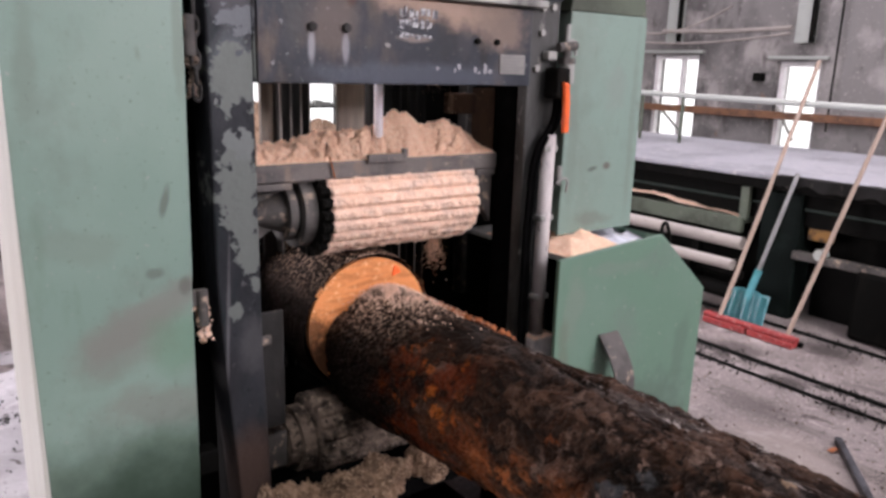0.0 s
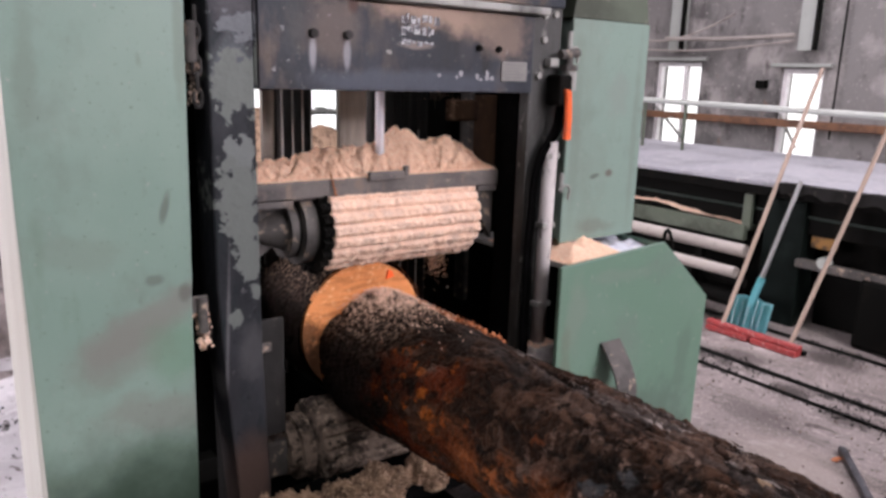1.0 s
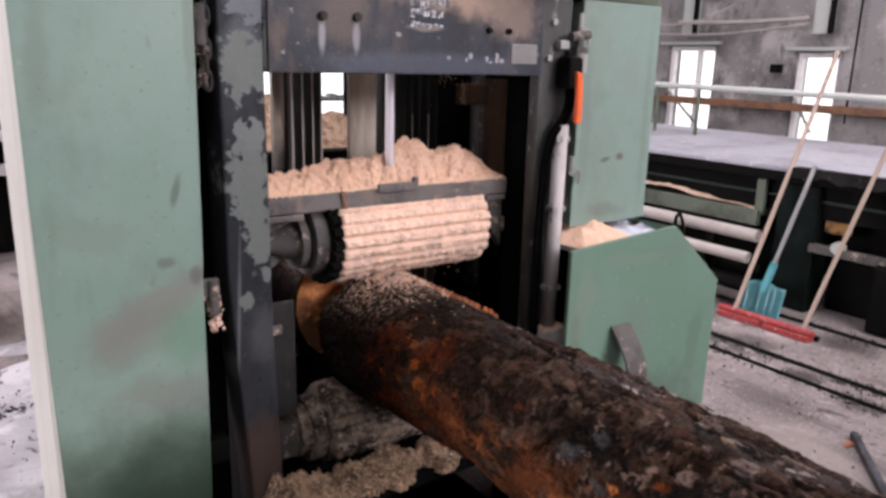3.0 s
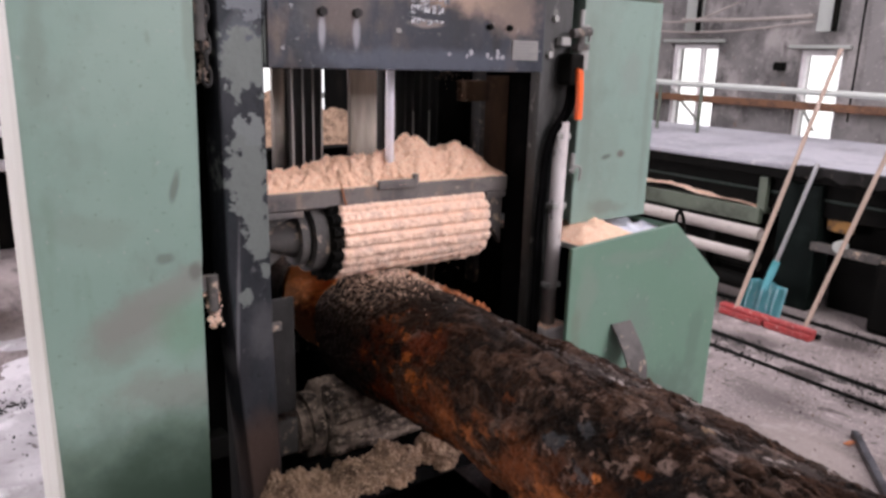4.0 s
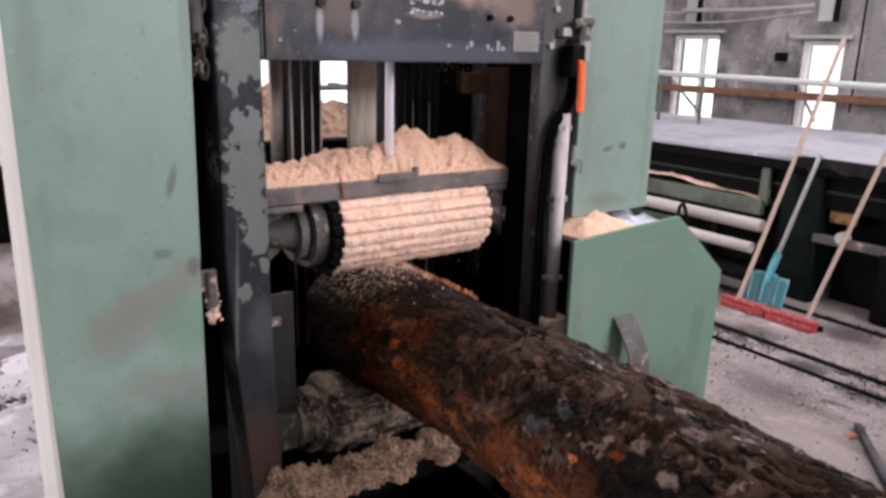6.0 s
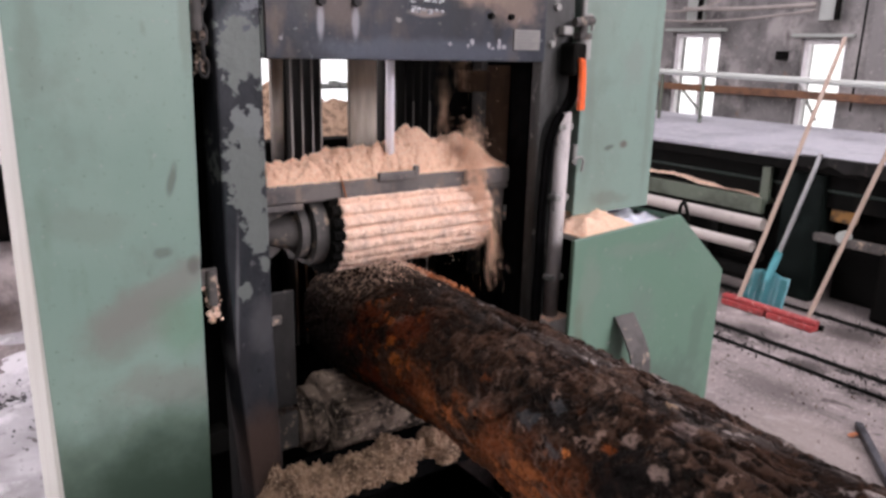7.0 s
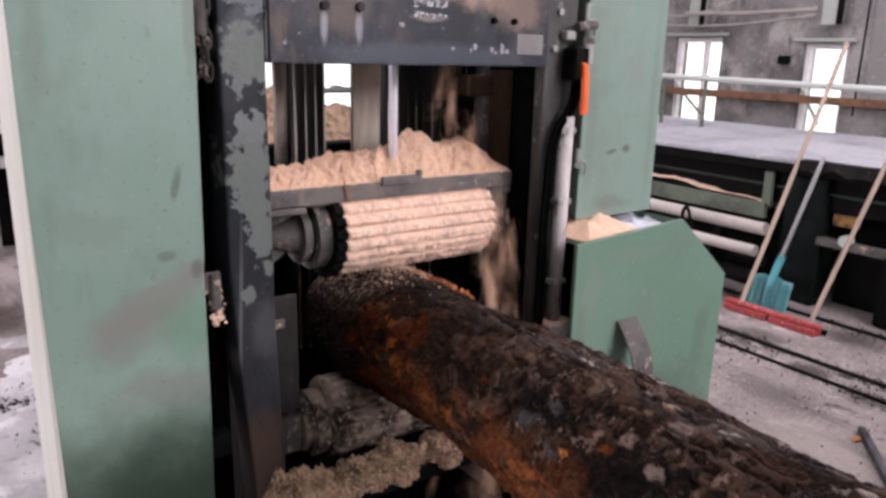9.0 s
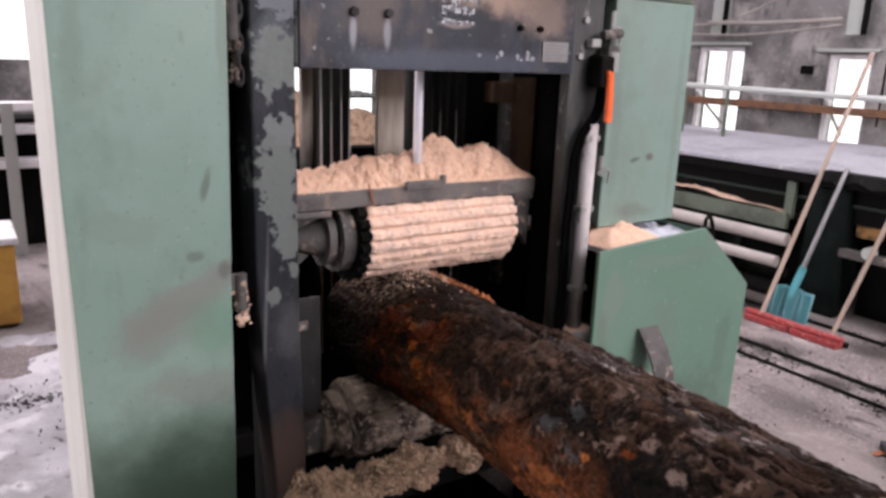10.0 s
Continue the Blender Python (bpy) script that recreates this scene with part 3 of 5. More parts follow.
def box(bm, x0, x1, y0, y1, z0, z1, bevel=0.0, m=None):
    """A box with rounded edges, joined into bm."""
    r = bmesh.ops.create_cube(bm, size=1)
    vs = r["verts"]
    bmesh.ops.transform(bm, verts=vs, matrix=Matrix.Translation(((x0 + x1) / 2, (y0 + y1) / 2, (z0 + z1) / 2)) @ Matrix.Diagonal((x1 - x0, y1 - y0, z1 - z0, 1)))
    if bevel:
        es = list({e for v in vs for e in v.link_edges})
        r = bmesh.ops.bevel(bm, geom=es, offset=bevel, segments=2, affect="EDGES", profile=0.5)
        vs = list({v for f in r["faces"] for v in f.verts} | {v for v in vs if v.is_valid})
    if m:
        bmesh.ops.transform(bm, verts=vs, matrix=m)
    return bm


def boxed(*a, **k):
    return box(bmesh.new(), *a, **k)


def tube(bm, p, q, r, seg=16, r2=None):
    """A round bar from p to q."""
    p, q = Vector(p), Vector(q)
    d = q - p
    m = Matrix.Translation((p + q) / 2) @ d.to_track_quat("Z", "Y").to_matrix().to_4x4()
    bmesh.ops.create_cone(bm, cap_ends=True, segments=seg, radius1=r, radius2=r if r2 is None else r2, depth=d.length, matrix=m)
    return bm


def tubed(*a, **k):
    return tube(bmesh.new(), *a, **k)


def bar(bm, p, q, w, h, bevel=0.003):
    """A square bar from p to q."""
    p, q = Vector(p), Vector(q)
    d = q - p
    m = Matrix.Translation((p + q) / 2) @ d.to_track_quat("Z", "Y").to_matrix().to_4x4()
    return box(bm, -w / 2, w / 2, -h / 2, h / 2, -d.length / 2, d.length / 2, bevel, m)


def prism(points, y0, y1, bevel=0.004):
    """An outline in x and z, drawn out from y0 to y1."""
    bm = bmesh.new()
    vs = [bm.verts.new((x, y0, z)) for x, z in points]
    f = bm.faces.new(vs)
    r = bmesh.ops.extrude_face_region(bm, geom=[f])
    bmesh.ops.translate(bm, verts=[v for v in r["geom"] if isinstance(v, bmesh.types.BMVert)], vec=(0, y1 - y0, 0))
    bmesh.ops.recalc_face_normals(bm, faces=bm.faces)
    if bevel:
        bmesh.ops.bevel(bm, geom=list(bm.edges), offset=bevel, segments=2, affect="EDGES", profile=0.5)
    return bm


def cable(name, pts, r, material, parent=None, label=""):
    cu = bpy.data.curves.new(name, "CURVE")
    cu.dimensions, cu.bevel_depth, cu.bevel_resolution, cu.resolution_u = "3D", r, 3, 8
    sp = cu.splines.new("BEZIER")
    sp.bezier_points.add(len(pts) - 1)
    for b, p in zip(sp.bezier_points, pts):
        b.co = p
        b.handle_left_type = b.handle_right_type = "AUTO"
    tmp = bpy.data.objects.new(name, cu)
    me = bpy.data.meshes.new_from_object(tmp)
    bpy.data.objects.remove(tmp)
    me.materials.append(material)
    ob = new(name, me)
    ob.parent = parent
    if label:
        ob["label"] = label
    return ob


def grid_mesh(name, nx, ny, fn, material, parent=None, label=""):
    """A sheet of nx by ny cells whose places fn(u, v) gives."""
    vs = [fn(i / nx, j / ny) for j in range(ny + 1) for i in range(nx + 1)]
    fs = [(j * (nx + 1) + i, j * (nx + 1) + i + 1, (j + 1) * (nx + 1) + i + 1, (j + 1) * (nx + 1) + i) for j in range(ny) for i in range(nx)]
    me = bpy.data.meshes.new(name)
    me.from_pydata(vs, [], fs)
    me.materials.append(material)
    for p in me.polygons:
        p.use_smooth = True
    ob = new(name, me)
    ob.parent = parent
    if label:
        ob["label"] = label
    return ob


def fbm(x, y, z, o=4):
    return noise.fractal(Vector((x, y, z)), 1.0, 2.1, o)


def scatter_crumbs(name, spots, size, material, parent=None, label="", seed=1):
    """Many small chips at the spots, as one mesh."""
    rnd = random.Random(seed)
    vs, fs = [], []
    for p in spots:
        s = size * rnd.uniform(0.5, 1.6)
        e = Euler((rnd.uniform(0, 6), rnd.uniform(0, 6), rnd.uniform(0, 6))).to_matrix()
        k = len(vs)
        sx, sy, sz = s, s * rnd.uniform(0.4, 1), s * rnd.uniform(0.25, 0.6)
        for c in ((1, 0, 0), (-1, 0, 0), (0, 1, 0), (0, -1, 0), (0, 0, 1), (0, 0, -1)):
            vs.append(Vector(p) + e @ Vector((c[0] * sx, c[1] * sy, c[2] * sz)))
        for a, b in ((0, 2), (2, 1), (1, 3), (3, 0)):
            fs += [(k + a, k + b, k + 4), (k + b, k + a, k + 5)]
    me = bpy.data.meshes.new(name)
    me.from_pydata(vs, [], fs)
    me.materials.append(material)
    ob = new(name, me)
    ob.parent = parent
    ob["kind"] = "stuff"
    if label:
        ob["label"] = label
    return ob


# ---- hall ----
def wall_with_openings(name, axis, at, thick, a0, a1, z0, z1, holes, label, material):
    """An upright wall in the plane axis = at, cut by holes (a0, a1, z0, z1)."""
    cuts = sorted({a0, a1, *[h[0] for h in holes], *[h[1] for h in holes]})
    bm = bmesh.new()
    for s, e in zip(cuts, cuts[1:]):
        mid = (s + e) / 2
        spans = sorted((h[2], h[3]) for h in holes if h[0] < mid < h[1])
        z = z0
        for lo, hi in spans + [(z1, z1)]:
            if lo > z:
                if axis == "x":
                    box(bm, at, at + thick, s, e, z, lo)
                else:
                    box(bm, s, e, at, at + thick, z, lo)
            z = hi
    bmesh.ops.remove_doubles(bm, verts=bm.verts, dist=0.0005)
    return tagged(part(name, bm, material), label, "wall", kind="structure")


WX = 8.0
WINDOWS = [(4.58, 5.34, 0.35, 1.75), (2.93, 3.47, 0.35, 1.68), (6.4, 7.1, 0.35, 1.75)]


def hall():
    # floor with an assumed feed pit under the log, added for the black there
    px0, px1, py0, py1 = -0.15, 0.80, -2.6, 0.55
    bm = bmesh.new()
    for x0, x1, y0, y1 in ((-7, px0, -7, 14), (px1, WX + 0.3, -7, 14), (px0, px1, -7, py0), (px0, px1, py1, 14)):
        box(bm, x0, x1, y0, y1, -0.9, 0.0)
    tagged(part("floor", bm, CONCRETE), "dusty grey concrete floor strewn with sawdust", "floor", kind="structure")
    # lining coloured black in place of deep shade
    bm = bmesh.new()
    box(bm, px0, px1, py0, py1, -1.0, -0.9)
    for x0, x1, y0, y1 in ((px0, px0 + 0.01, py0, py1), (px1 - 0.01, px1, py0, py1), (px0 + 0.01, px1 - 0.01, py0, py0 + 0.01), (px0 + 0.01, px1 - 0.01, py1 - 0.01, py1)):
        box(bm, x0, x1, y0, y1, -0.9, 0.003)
    tagged(part("pit_lining", bm, BLACK), "black lining added for the darkness under the log", "pit", kind="structure")
    wall_with_openings("wall_east", "x", WX, 0.3, -7, 14, 0, 5.5, WINDOWS, "stained grey concrete wall with small bright windows", WALL)
    wall_with_openings("wall_north", "y", 14, 0.3, -7, WX, 0, 5.5, [(-4.6, -2.4, 1.7, 3.4), (-1.7, 1.1, 1.2, 3.4), (4.9, 7.7, 0.0, 3.0)], "far end wall of the hall with bright windows", WALL)
    wall_with_openings("wall_west", "x", -7.3, 0.3, -7, 14, 0, 5.5, [(1.7, 6.7, 0.0, 3.6)], "unseen side wall, kept dark, with a wide open gate", DARK_BOARDS)
    # unseen wall; its openings are added for front light and the rod's reflection
    wall_with_openings("wall_south", "y", -7.3, 0.3, -7, WX, 0, 5.5, [(-4.4, -3.3, 0.0, 2.3), (-0.4, 0.7, 0.0, 2.3), (1.0, 5.2, 2.55, 4.45)], "unseen dark wall with openings added for front light and reflections", DARK_BOARDS)
    bm = bmesh.new()
    holes = [(-3.2, -0.8, -4.5, -1.5), (1.1, 4.1, -5.0, -1.0), (3.0, 5.6, -0.5, 4), (-3.5, -0.9, 2.5, 7.5)]
    xs = sorted({-7.3, WX + 0.3, *[h[0] for h in holes], *[h[1] for h in holes]})
    for s, e in zip(xs, xs[1:]):
        mid, y = (s + e) / 2, -7.3
        for lo, hi in sorted((h[2], h[3]) for h in holes if h[0] < mid < h[1]) + [(14.3, 14.3)]:
            if lo > y:
                box(bm, s, e, y, lo, 5.5, 5.7)
            y = max(y, hi)
    tagged(part("ceiling", bm, ROOF), "unseen dark roof with openings assumed for daylight", "ceiling", kind="structure")


hall()
# ---- saw frame ----
def saw_frame():
    saw = thing("frame_saw", "dark peeling steel frame saw standing over the feed pit", "saw machine")
    # front post, its outline tapered to fit the camera's view
    bm = prism([(-0.068, 0.0), (0.000, 0.0), (-0.014, 0.55), (-0.022, 0.80), (-0.024, 1.40), (-0.024, 2.3), (-0.128, 2.3), (-0.130, 1.0), (-0.116, 0.75), (-0.094, 0.45)], 0.0, 0.11, 0.006)
    part("left_post", bm, STEEL_PEEL, saw, "dark steel post with peeling grey paint")
    # black sheet added behind the gap to keep it in shade
    part("black_gap_panel", boxed(-0.19, -0.11, 0.112, 0.118, 0.0, 2.3), BLACK, saw)
    bm = boxed(-0.026, 0.005, -0.004, 0.05, 1.452, 1.70, 0.003)
    part("gusset_plate", bm, STEEL_PEEL, saw)
    # header plate over the opening, with the top flange
    part("header_plate", boxed(-0.02, 0.800, -0.012, 0.03, 1.45, 1.662, 0.003), HEADER, saw, "blackened steel header plate with rust streaks")
    part("header_flange", boxed(-0.02, 0.83, -0.045, 0.05, 1.664, 1.684, 0.004), GREY_STEEL, saw)
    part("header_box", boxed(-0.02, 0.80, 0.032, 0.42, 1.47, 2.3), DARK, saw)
    part("upper_panel", boxed(-0.02, 0.92, -0.008, 0.03, 1.69, 2.3, 0.003), HEADER, saw)
    for x, z in ((0.113, 1.579), (0.203, 1.580), (0.600, 1.566), (0.668, 1.566)):
        b = tubed((x, -0.012, z), (x, -0.024, z), 0.011 if x < 0.4 else 0.008, 6)
        part("bolt", b, GRIMY if x < 0.4 else DARK, saw)
    placard = part("placard", boxed(0.683, 0.775, -0.0165, -0.0125, 1.482, 1.535, 0.001), PALE, saw, "small faded instruction plate")
    for k in range(5):
        part("text_bar", boxed(0.692, 0.766 - 0.012 * (k % 3), -0.0185, -0.0170, 1.524 - 0.0085 * k, 1.5275 - 0.0085 * k), INK, placard)
    rnd = random.Random(4)
    for row, (z, h) in enumerate(((1.618, 0.022), (1.590, 0.024), (1.566, 0.014))):
        x = 0.355
        while x < 0.455:
            w = rnd.uniform(0.006, 0.018)
            part("painted_bar", boxed(x, x + w, -0.0145, -0.0125, z + rnd.uniform(-0.004, 0.006), z + h * rnd.uniform(0.5, 1.05)), WHITE_WORN, saw)
            x += w + rnd.uniform(0.003, 0.008)
    # post beside the valve, with its inner cheek
    part("right_post", prism([(0.802, 0.0), (0.905, 0.0), (0.915, 1.2), (0.925, 2.3), (0.802, 2.3)], 0.0, 0.04, 0.004), POST_GREY, saw, "grimy grey steel post")
    part("conduit", tubed((0.878, -0.018, 0.66), (0.884, -0.018, 1.31), 0.022, 16), CONDUIT, saw, "pale grimy conduit pipe", True)
    for z in (0.80, 1.05, 1.26):
        part("conduit_clip", boxed(0.852, 0.906, -0.038, -0.001, z, z + 0.018, 0.003), GREY_STEEL, saw)
    # inner cheek coloured black for its shade
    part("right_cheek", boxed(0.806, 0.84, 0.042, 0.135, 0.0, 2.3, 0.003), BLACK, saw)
    # unseen dark panel added to close off the interior
    part("side_closure", boxed(1.32, 1.36, 0.31, 0.80, 0.0, 2.3, 0.003), DARK, saw)
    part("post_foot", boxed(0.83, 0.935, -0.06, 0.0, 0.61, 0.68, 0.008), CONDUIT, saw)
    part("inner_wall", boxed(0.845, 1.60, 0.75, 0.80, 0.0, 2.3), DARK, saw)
    part("slide_rail", boxed(0.86, 0.885, 0.64, 0.70, 0.6, 2.3, 0.004), STEEL_DULL, saw)
    part("slide_rail", boxed(1.10, 1.125, 0.66, 0.72, 0.6, 2.3, 0.004), DUSTY, saw)
    part("rust_panel", boxed(1.15, 1.30, 0.735, 0.748, 0.95, 1.42, 0.003), RUST_DARK, saw)
    part("guide_block", boxed(0.97, 1.08, 0.58, 0.64, 1.33, 1.405, 0.006), RUST_DARK, saw, "small rusty brown block")
    for x, z in ((0.845, 1.668), (0.885, 1.672), (0.845, 1.60), (0.83, 1.50)):
        part("bolt", tubed((x, 0.0, z), (x, -0.012, z), 0.010, 6), GREY_STEEL, saw)
    # rear frame; lower beam raised to black out the view below the blades
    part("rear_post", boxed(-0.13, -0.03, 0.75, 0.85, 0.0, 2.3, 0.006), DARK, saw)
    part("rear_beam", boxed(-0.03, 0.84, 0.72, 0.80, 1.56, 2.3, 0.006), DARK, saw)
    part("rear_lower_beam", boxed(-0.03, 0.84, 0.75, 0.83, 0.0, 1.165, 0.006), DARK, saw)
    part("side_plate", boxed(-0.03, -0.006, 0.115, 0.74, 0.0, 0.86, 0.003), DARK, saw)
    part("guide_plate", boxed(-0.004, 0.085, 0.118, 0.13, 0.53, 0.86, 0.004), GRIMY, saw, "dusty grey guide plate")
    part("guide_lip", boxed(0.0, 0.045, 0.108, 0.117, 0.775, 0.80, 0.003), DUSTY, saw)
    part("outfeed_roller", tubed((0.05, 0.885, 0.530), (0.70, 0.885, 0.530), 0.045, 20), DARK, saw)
    # ledge under the lower roller, coloured black for the shade there
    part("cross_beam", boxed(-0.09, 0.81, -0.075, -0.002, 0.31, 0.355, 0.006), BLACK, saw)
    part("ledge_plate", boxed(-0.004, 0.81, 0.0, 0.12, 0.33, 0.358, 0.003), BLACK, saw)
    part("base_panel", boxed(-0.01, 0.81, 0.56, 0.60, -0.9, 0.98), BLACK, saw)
    return saw


saw_frame()


def lower_roller():
    unit = thing("lower_feed_roller", "steel feed roller caked with grey sawdust", "roller", at=(0, 0.2, 0.435))
    drum = ribbed_drum(0.19, 0.70, 0.122, 20, 0.010, 5)
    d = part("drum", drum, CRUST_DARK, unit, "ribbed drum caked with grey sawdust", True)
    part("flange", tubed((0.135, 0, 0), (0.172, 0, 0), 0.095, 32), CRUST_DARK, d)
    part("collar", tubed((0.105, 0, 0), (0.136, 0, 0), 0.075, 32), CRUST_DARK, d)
    part("bearing_block", boxed(0.0, 0.104, -0.055, 0.055, -0.055, 0.06, 0.012), DUSTY, unit)
    part("shaft", tubed((0.69, 0, 0), (0.806, 0, 0), 0.035, 20), DARK, unit)
    part("bracket", boxed(-0.004, 0.055, -0.04, 0.04, -0.13, -0.056, 0.006), DUSTY, unit)
    return unit, d


def ribbed_drum(x0, x1, r, ribs, depth, seed):
    """A drum along x with rounded ribs and a rough crust on it."""
    nx, na = 120, ribs * 12
    vs, fs = [], []
    for i in range(nx + 1):
        x = x0 + (x1 - x0) * i / nx
        for a in range(na):
            th = 2 * math.pi * a / na
            c = 0.5 + 0.5 * math.cos(th * ribs)
            edge = min(1, min(i, nx - i) / 1.5)
            k = r - 1.25 * depth * (1 - c) ** 5
            k += 0.0065 * fbm(x * 45 + seed, math.cos(th) * 4, math.sin(th) * 4, 4) + 0.003 * noise.noise(Vector((x * 140, math.cos(th) * 17, math.sin(th) * 17 + seed)))
            k *= 0.95 + 0.05 * edge
            xx = x + (0.006 * noise.noise(Vector((th * 3, seed, x)))) * (1 if i in (0, nx) else 0)
            vs.append((xx, k * math.cos(th), k * math.sin(th)))
    for i in range(nx):
        for a in range(na):
            b = (a + 1) % na
            fs.append((i * na + a, i * na + b, (i + 1) * na + b, (i + 1) * na + a))
    bm = bmesh.new()
    bv = [bm.verts.new(v) for v in vs]
    for f in fs:
        bm.faces.new([bv[k] for k in f])
    bm.faces.new([bv[a] for a in range(na)])
    bm.faces.new([bv[nx * na + a] for a in reversed(range(na))])
    bmesh.ops.recalc_face_normals(bm, faces=bm.faces)
    return bm


LOWER, LOWER_DRUM = lower_roller()


# ---- press unit: tray, roller, rod ----
def press_unit():
    unit = thing("press_roller_unit", "ribbed press roller under a steel tray, lowered onto the log", "roller")
    part("tray_front", boxed(0.012, 0.800, 0.118, 0.130, 1.091, 1.137, 0.003), TRAY, unit, "worn grey steel tray edge")
    part("tray_floor", boxed(0.012, 0.800, 0.131, 0.36, 1.085, 1.098, 0.002), TRAY, unit)
    part("tray_lug", boxed(0.335, 0.460, 0.104, 0.117, 1.128, 1.152, 0.003), TRAY, unit)
    part("tray_lug_end", boxed(0.447, 0.462, 0.102, 0.1165, 1.139, 1.165, 0.003), TRAY, unit)
    part("tray_strip", boxed(0.012, 0.12, 0.122, 0.15, 1.070, 1.088, 0.003), TRAY, unit)
    part("right_strip", boxed(0.725, 0.80, 0.122, 0.15, 1.070, 1.088, 0.003), TRAY, unit)
    part("left_bracket", prism([(0.02, 1.069), (0.135, 1.069), (0.135, 0.985), (0.06, 0.93), (0.02, 0.93)], 0.20, 0.23, 0.003), DUSTY, unit)
    part("right_bracket", prism([(0.70, 1.069), (0.80, 1.069), (0.80, 0.915)], 0.14, 0.165, 0.002), DUSTY, unit)
    part("rod", tubed((0.423, 0.2, 1.10), (0.423, 0.2, 1.9), 0.0130, 32), ROD_PALE, unit, "piston rod coloured near white for its shine", True)
    drum = part("drum", ribbed_drum(0.218, 0.715, 0.126, 22, 0.011, 2), CRUST, unit, "ribbed drum packed with pale sawdust", True)
    drum.location = (0, 0.205, 0.998)
    part("toothed_rim", ribbed_drum(0.188, 0.217, 0.128, 22, 0.014, 8), DARK, drum, "dark toothed rim")
    part("flange", tubed((0.150, 0, 0), (0.187, 0, 0), 0.098, 40), DUSTY, drum)
    part("groove", tubed((0.140, 0, 0), (0.1498, 0, 0), 0.070, 40), DARK, drum)
    part("collar", tubed((0.118, 0, 0), (0.1398, 0, 0), 0.078, 40), DUSTY, drum)
    part("journal", tubed((0.03, 0, 0), (0.1178, 0, 0), 0.022, 32, 0.055), DUSTY, drum)
    part("shaft_cone", tubed((0.716, 0, 0), (0.775, 0, 0), 0.075, 32, 0.03), DUSTY, drum)
    return unit, drum


PRESS, PRESS_DRUM = press_unit()


def heap():
    """The heap of sawdust on the tray."""
    along = [0, 0.1, 0.2, 0.27, 0.33, 0.40, 0.46, 0.505, 0.55, 0.60, 0.66, 0.72, 0.77, 0.80]
    crest = [0.075, 0.085, 0.092, 0.110, 0.105, 0.112, 0.132, 0.168, 0.150, 0.112, 0.135, 0.118, 0.085, 0.05]

    def fn(u, v):
        x, y = 0.016 + 0.780 * u, 0.131 + 0.226 * v
        c = float(np.interp(x, along, crest))
        rim = min(0.046, c)
        s = min(1, v / 0.45)
        h = rim + (c - rim) * s * s * (3 - 2 * s)
        h *= min(1, (1 - v) * 2.2)
        q = Vector((x * 26, y * 26, 0.3))
        w = q + noise.noise_vector(q * 0.8) * 0.6
        clod = 0.020 * (0.45 - noise.voronoi(w * 1.15)[0][0]) + 0.010 * (0.45 - noise.voronoi(w * 2.6)[0][0])
        h += (0.010 * noise.fractal(q, 0.8, 2.1, 5) + clod) * min(1, 0.35 + v * 5, (1 - u) * 12)
        h += 0.005 * noise.noise(Vector((x * 130, y * 130, 2)))
        z = 1.097 + max(0.002, h)
        if v == 0:
            z = 1.099
        return (x, y, z)

    ob = grid_mesh("tray_sawdust", 300, 90, fn, SAWDUST)
    tagged(ob, "heap of fresh orange sawdust lying in the roller tray", "sawdust")
    rnd = random.Random(3)
    spots = []
    for _ in range(2600):
        u, v = rnd.random(), rnd.random() ** 1.3
        p = fn(u, max(0.03, v))
        spots.append((p[0], p[1], p[2] + 0.001))
    scatter_crumbs("loose_sawdust", spots, 0.0028, SAWDUST, ob, "loose chips of sawdust", 5)
    part("bark_sliver", bar(bmesh.new(), (0.222, 0.112, 1.152), (0.236, 0.108, 1.092), 0.008, 0.003, 0.001), FLAKE, ob, "thin curl of reddish bark")
    return ob


HEAP = heap()


def ledge_dust():
    def fn(u, v):
        x = -0.088 + 0.66 * u
        th = math.pi * v
        q = Vector((x * 15, v * 2.2, 4.2))
        r = 1 + 0.5 * noise.fractal(Vector((x * 9, 1, 2)), 0.9, 2.1, 5) + 0.34 * noise.fractal(q, 0.7, 2.1, 6) + 0.34 * (0.4 - noise.voronoi(Vector((x * 36, v * 5, 1)))[0][0]) + 0.16 * noise.noise(Vector((x * 130, v * 22, 5)))
        r *= min(1, 0.3 + u * 9, (1 - u) * 6)
        h = 0.060 + 0.03 * math.exp(-((x + 0.03) / 0.05) ** 2)
        return (x, -0.028 - 0.060 * r * math.cos(th), 0.350 + h * r * math.sin(th) + (0.0 if 0 < v < 1 else -0.01))

    ob = grid_mesh("ledge_sawdust", 320, 90, fn, SAWDUST_DARK)
    tagged(ob, "brown sawdust piled on the cross beam, darkened for shade", "sawdust")
    rnd = random.Random(9)
    scatter_crumbs("loose_sawdust", [fn(rnd.random(), rnd.uniform(0.05, 0.9)) for _ in range(2200)], 0.0045, SAWDUST_DARK, ob, "loose chips of the darkened sawdust", 6)


ledge_dust()


# ---- logs ----
LOG_END = 0.12


def log_axis(y):
    """Centre and radius of the near log at its place at the start."""
    q = y + 0.155
    bend = 0.012 * math.sin((q + 0.2) * 2.2)
    k = max(0.0, min(1.0, (q + 0.45) / 0.72))
    k = k * k * (3 - 2 * k)
    return 0.40 + 0.161 * q - 0.058 * k, 0.716 - 0.1035 * q + bend - 0.004 * k, 0.157 + 0.011 * q + 0.020 * k


def plate_height(v):
    """A loose bark plate at v: its shade, 0 to 1, and how deep the crack round it is, 0 to 1."""
    d, pts = noise.voronoi(v)
    return abs(noise.cell(pts[0] * 7.3)) % 1.0, max(0.0, 1 - (d[1] - d[0]) * 7)


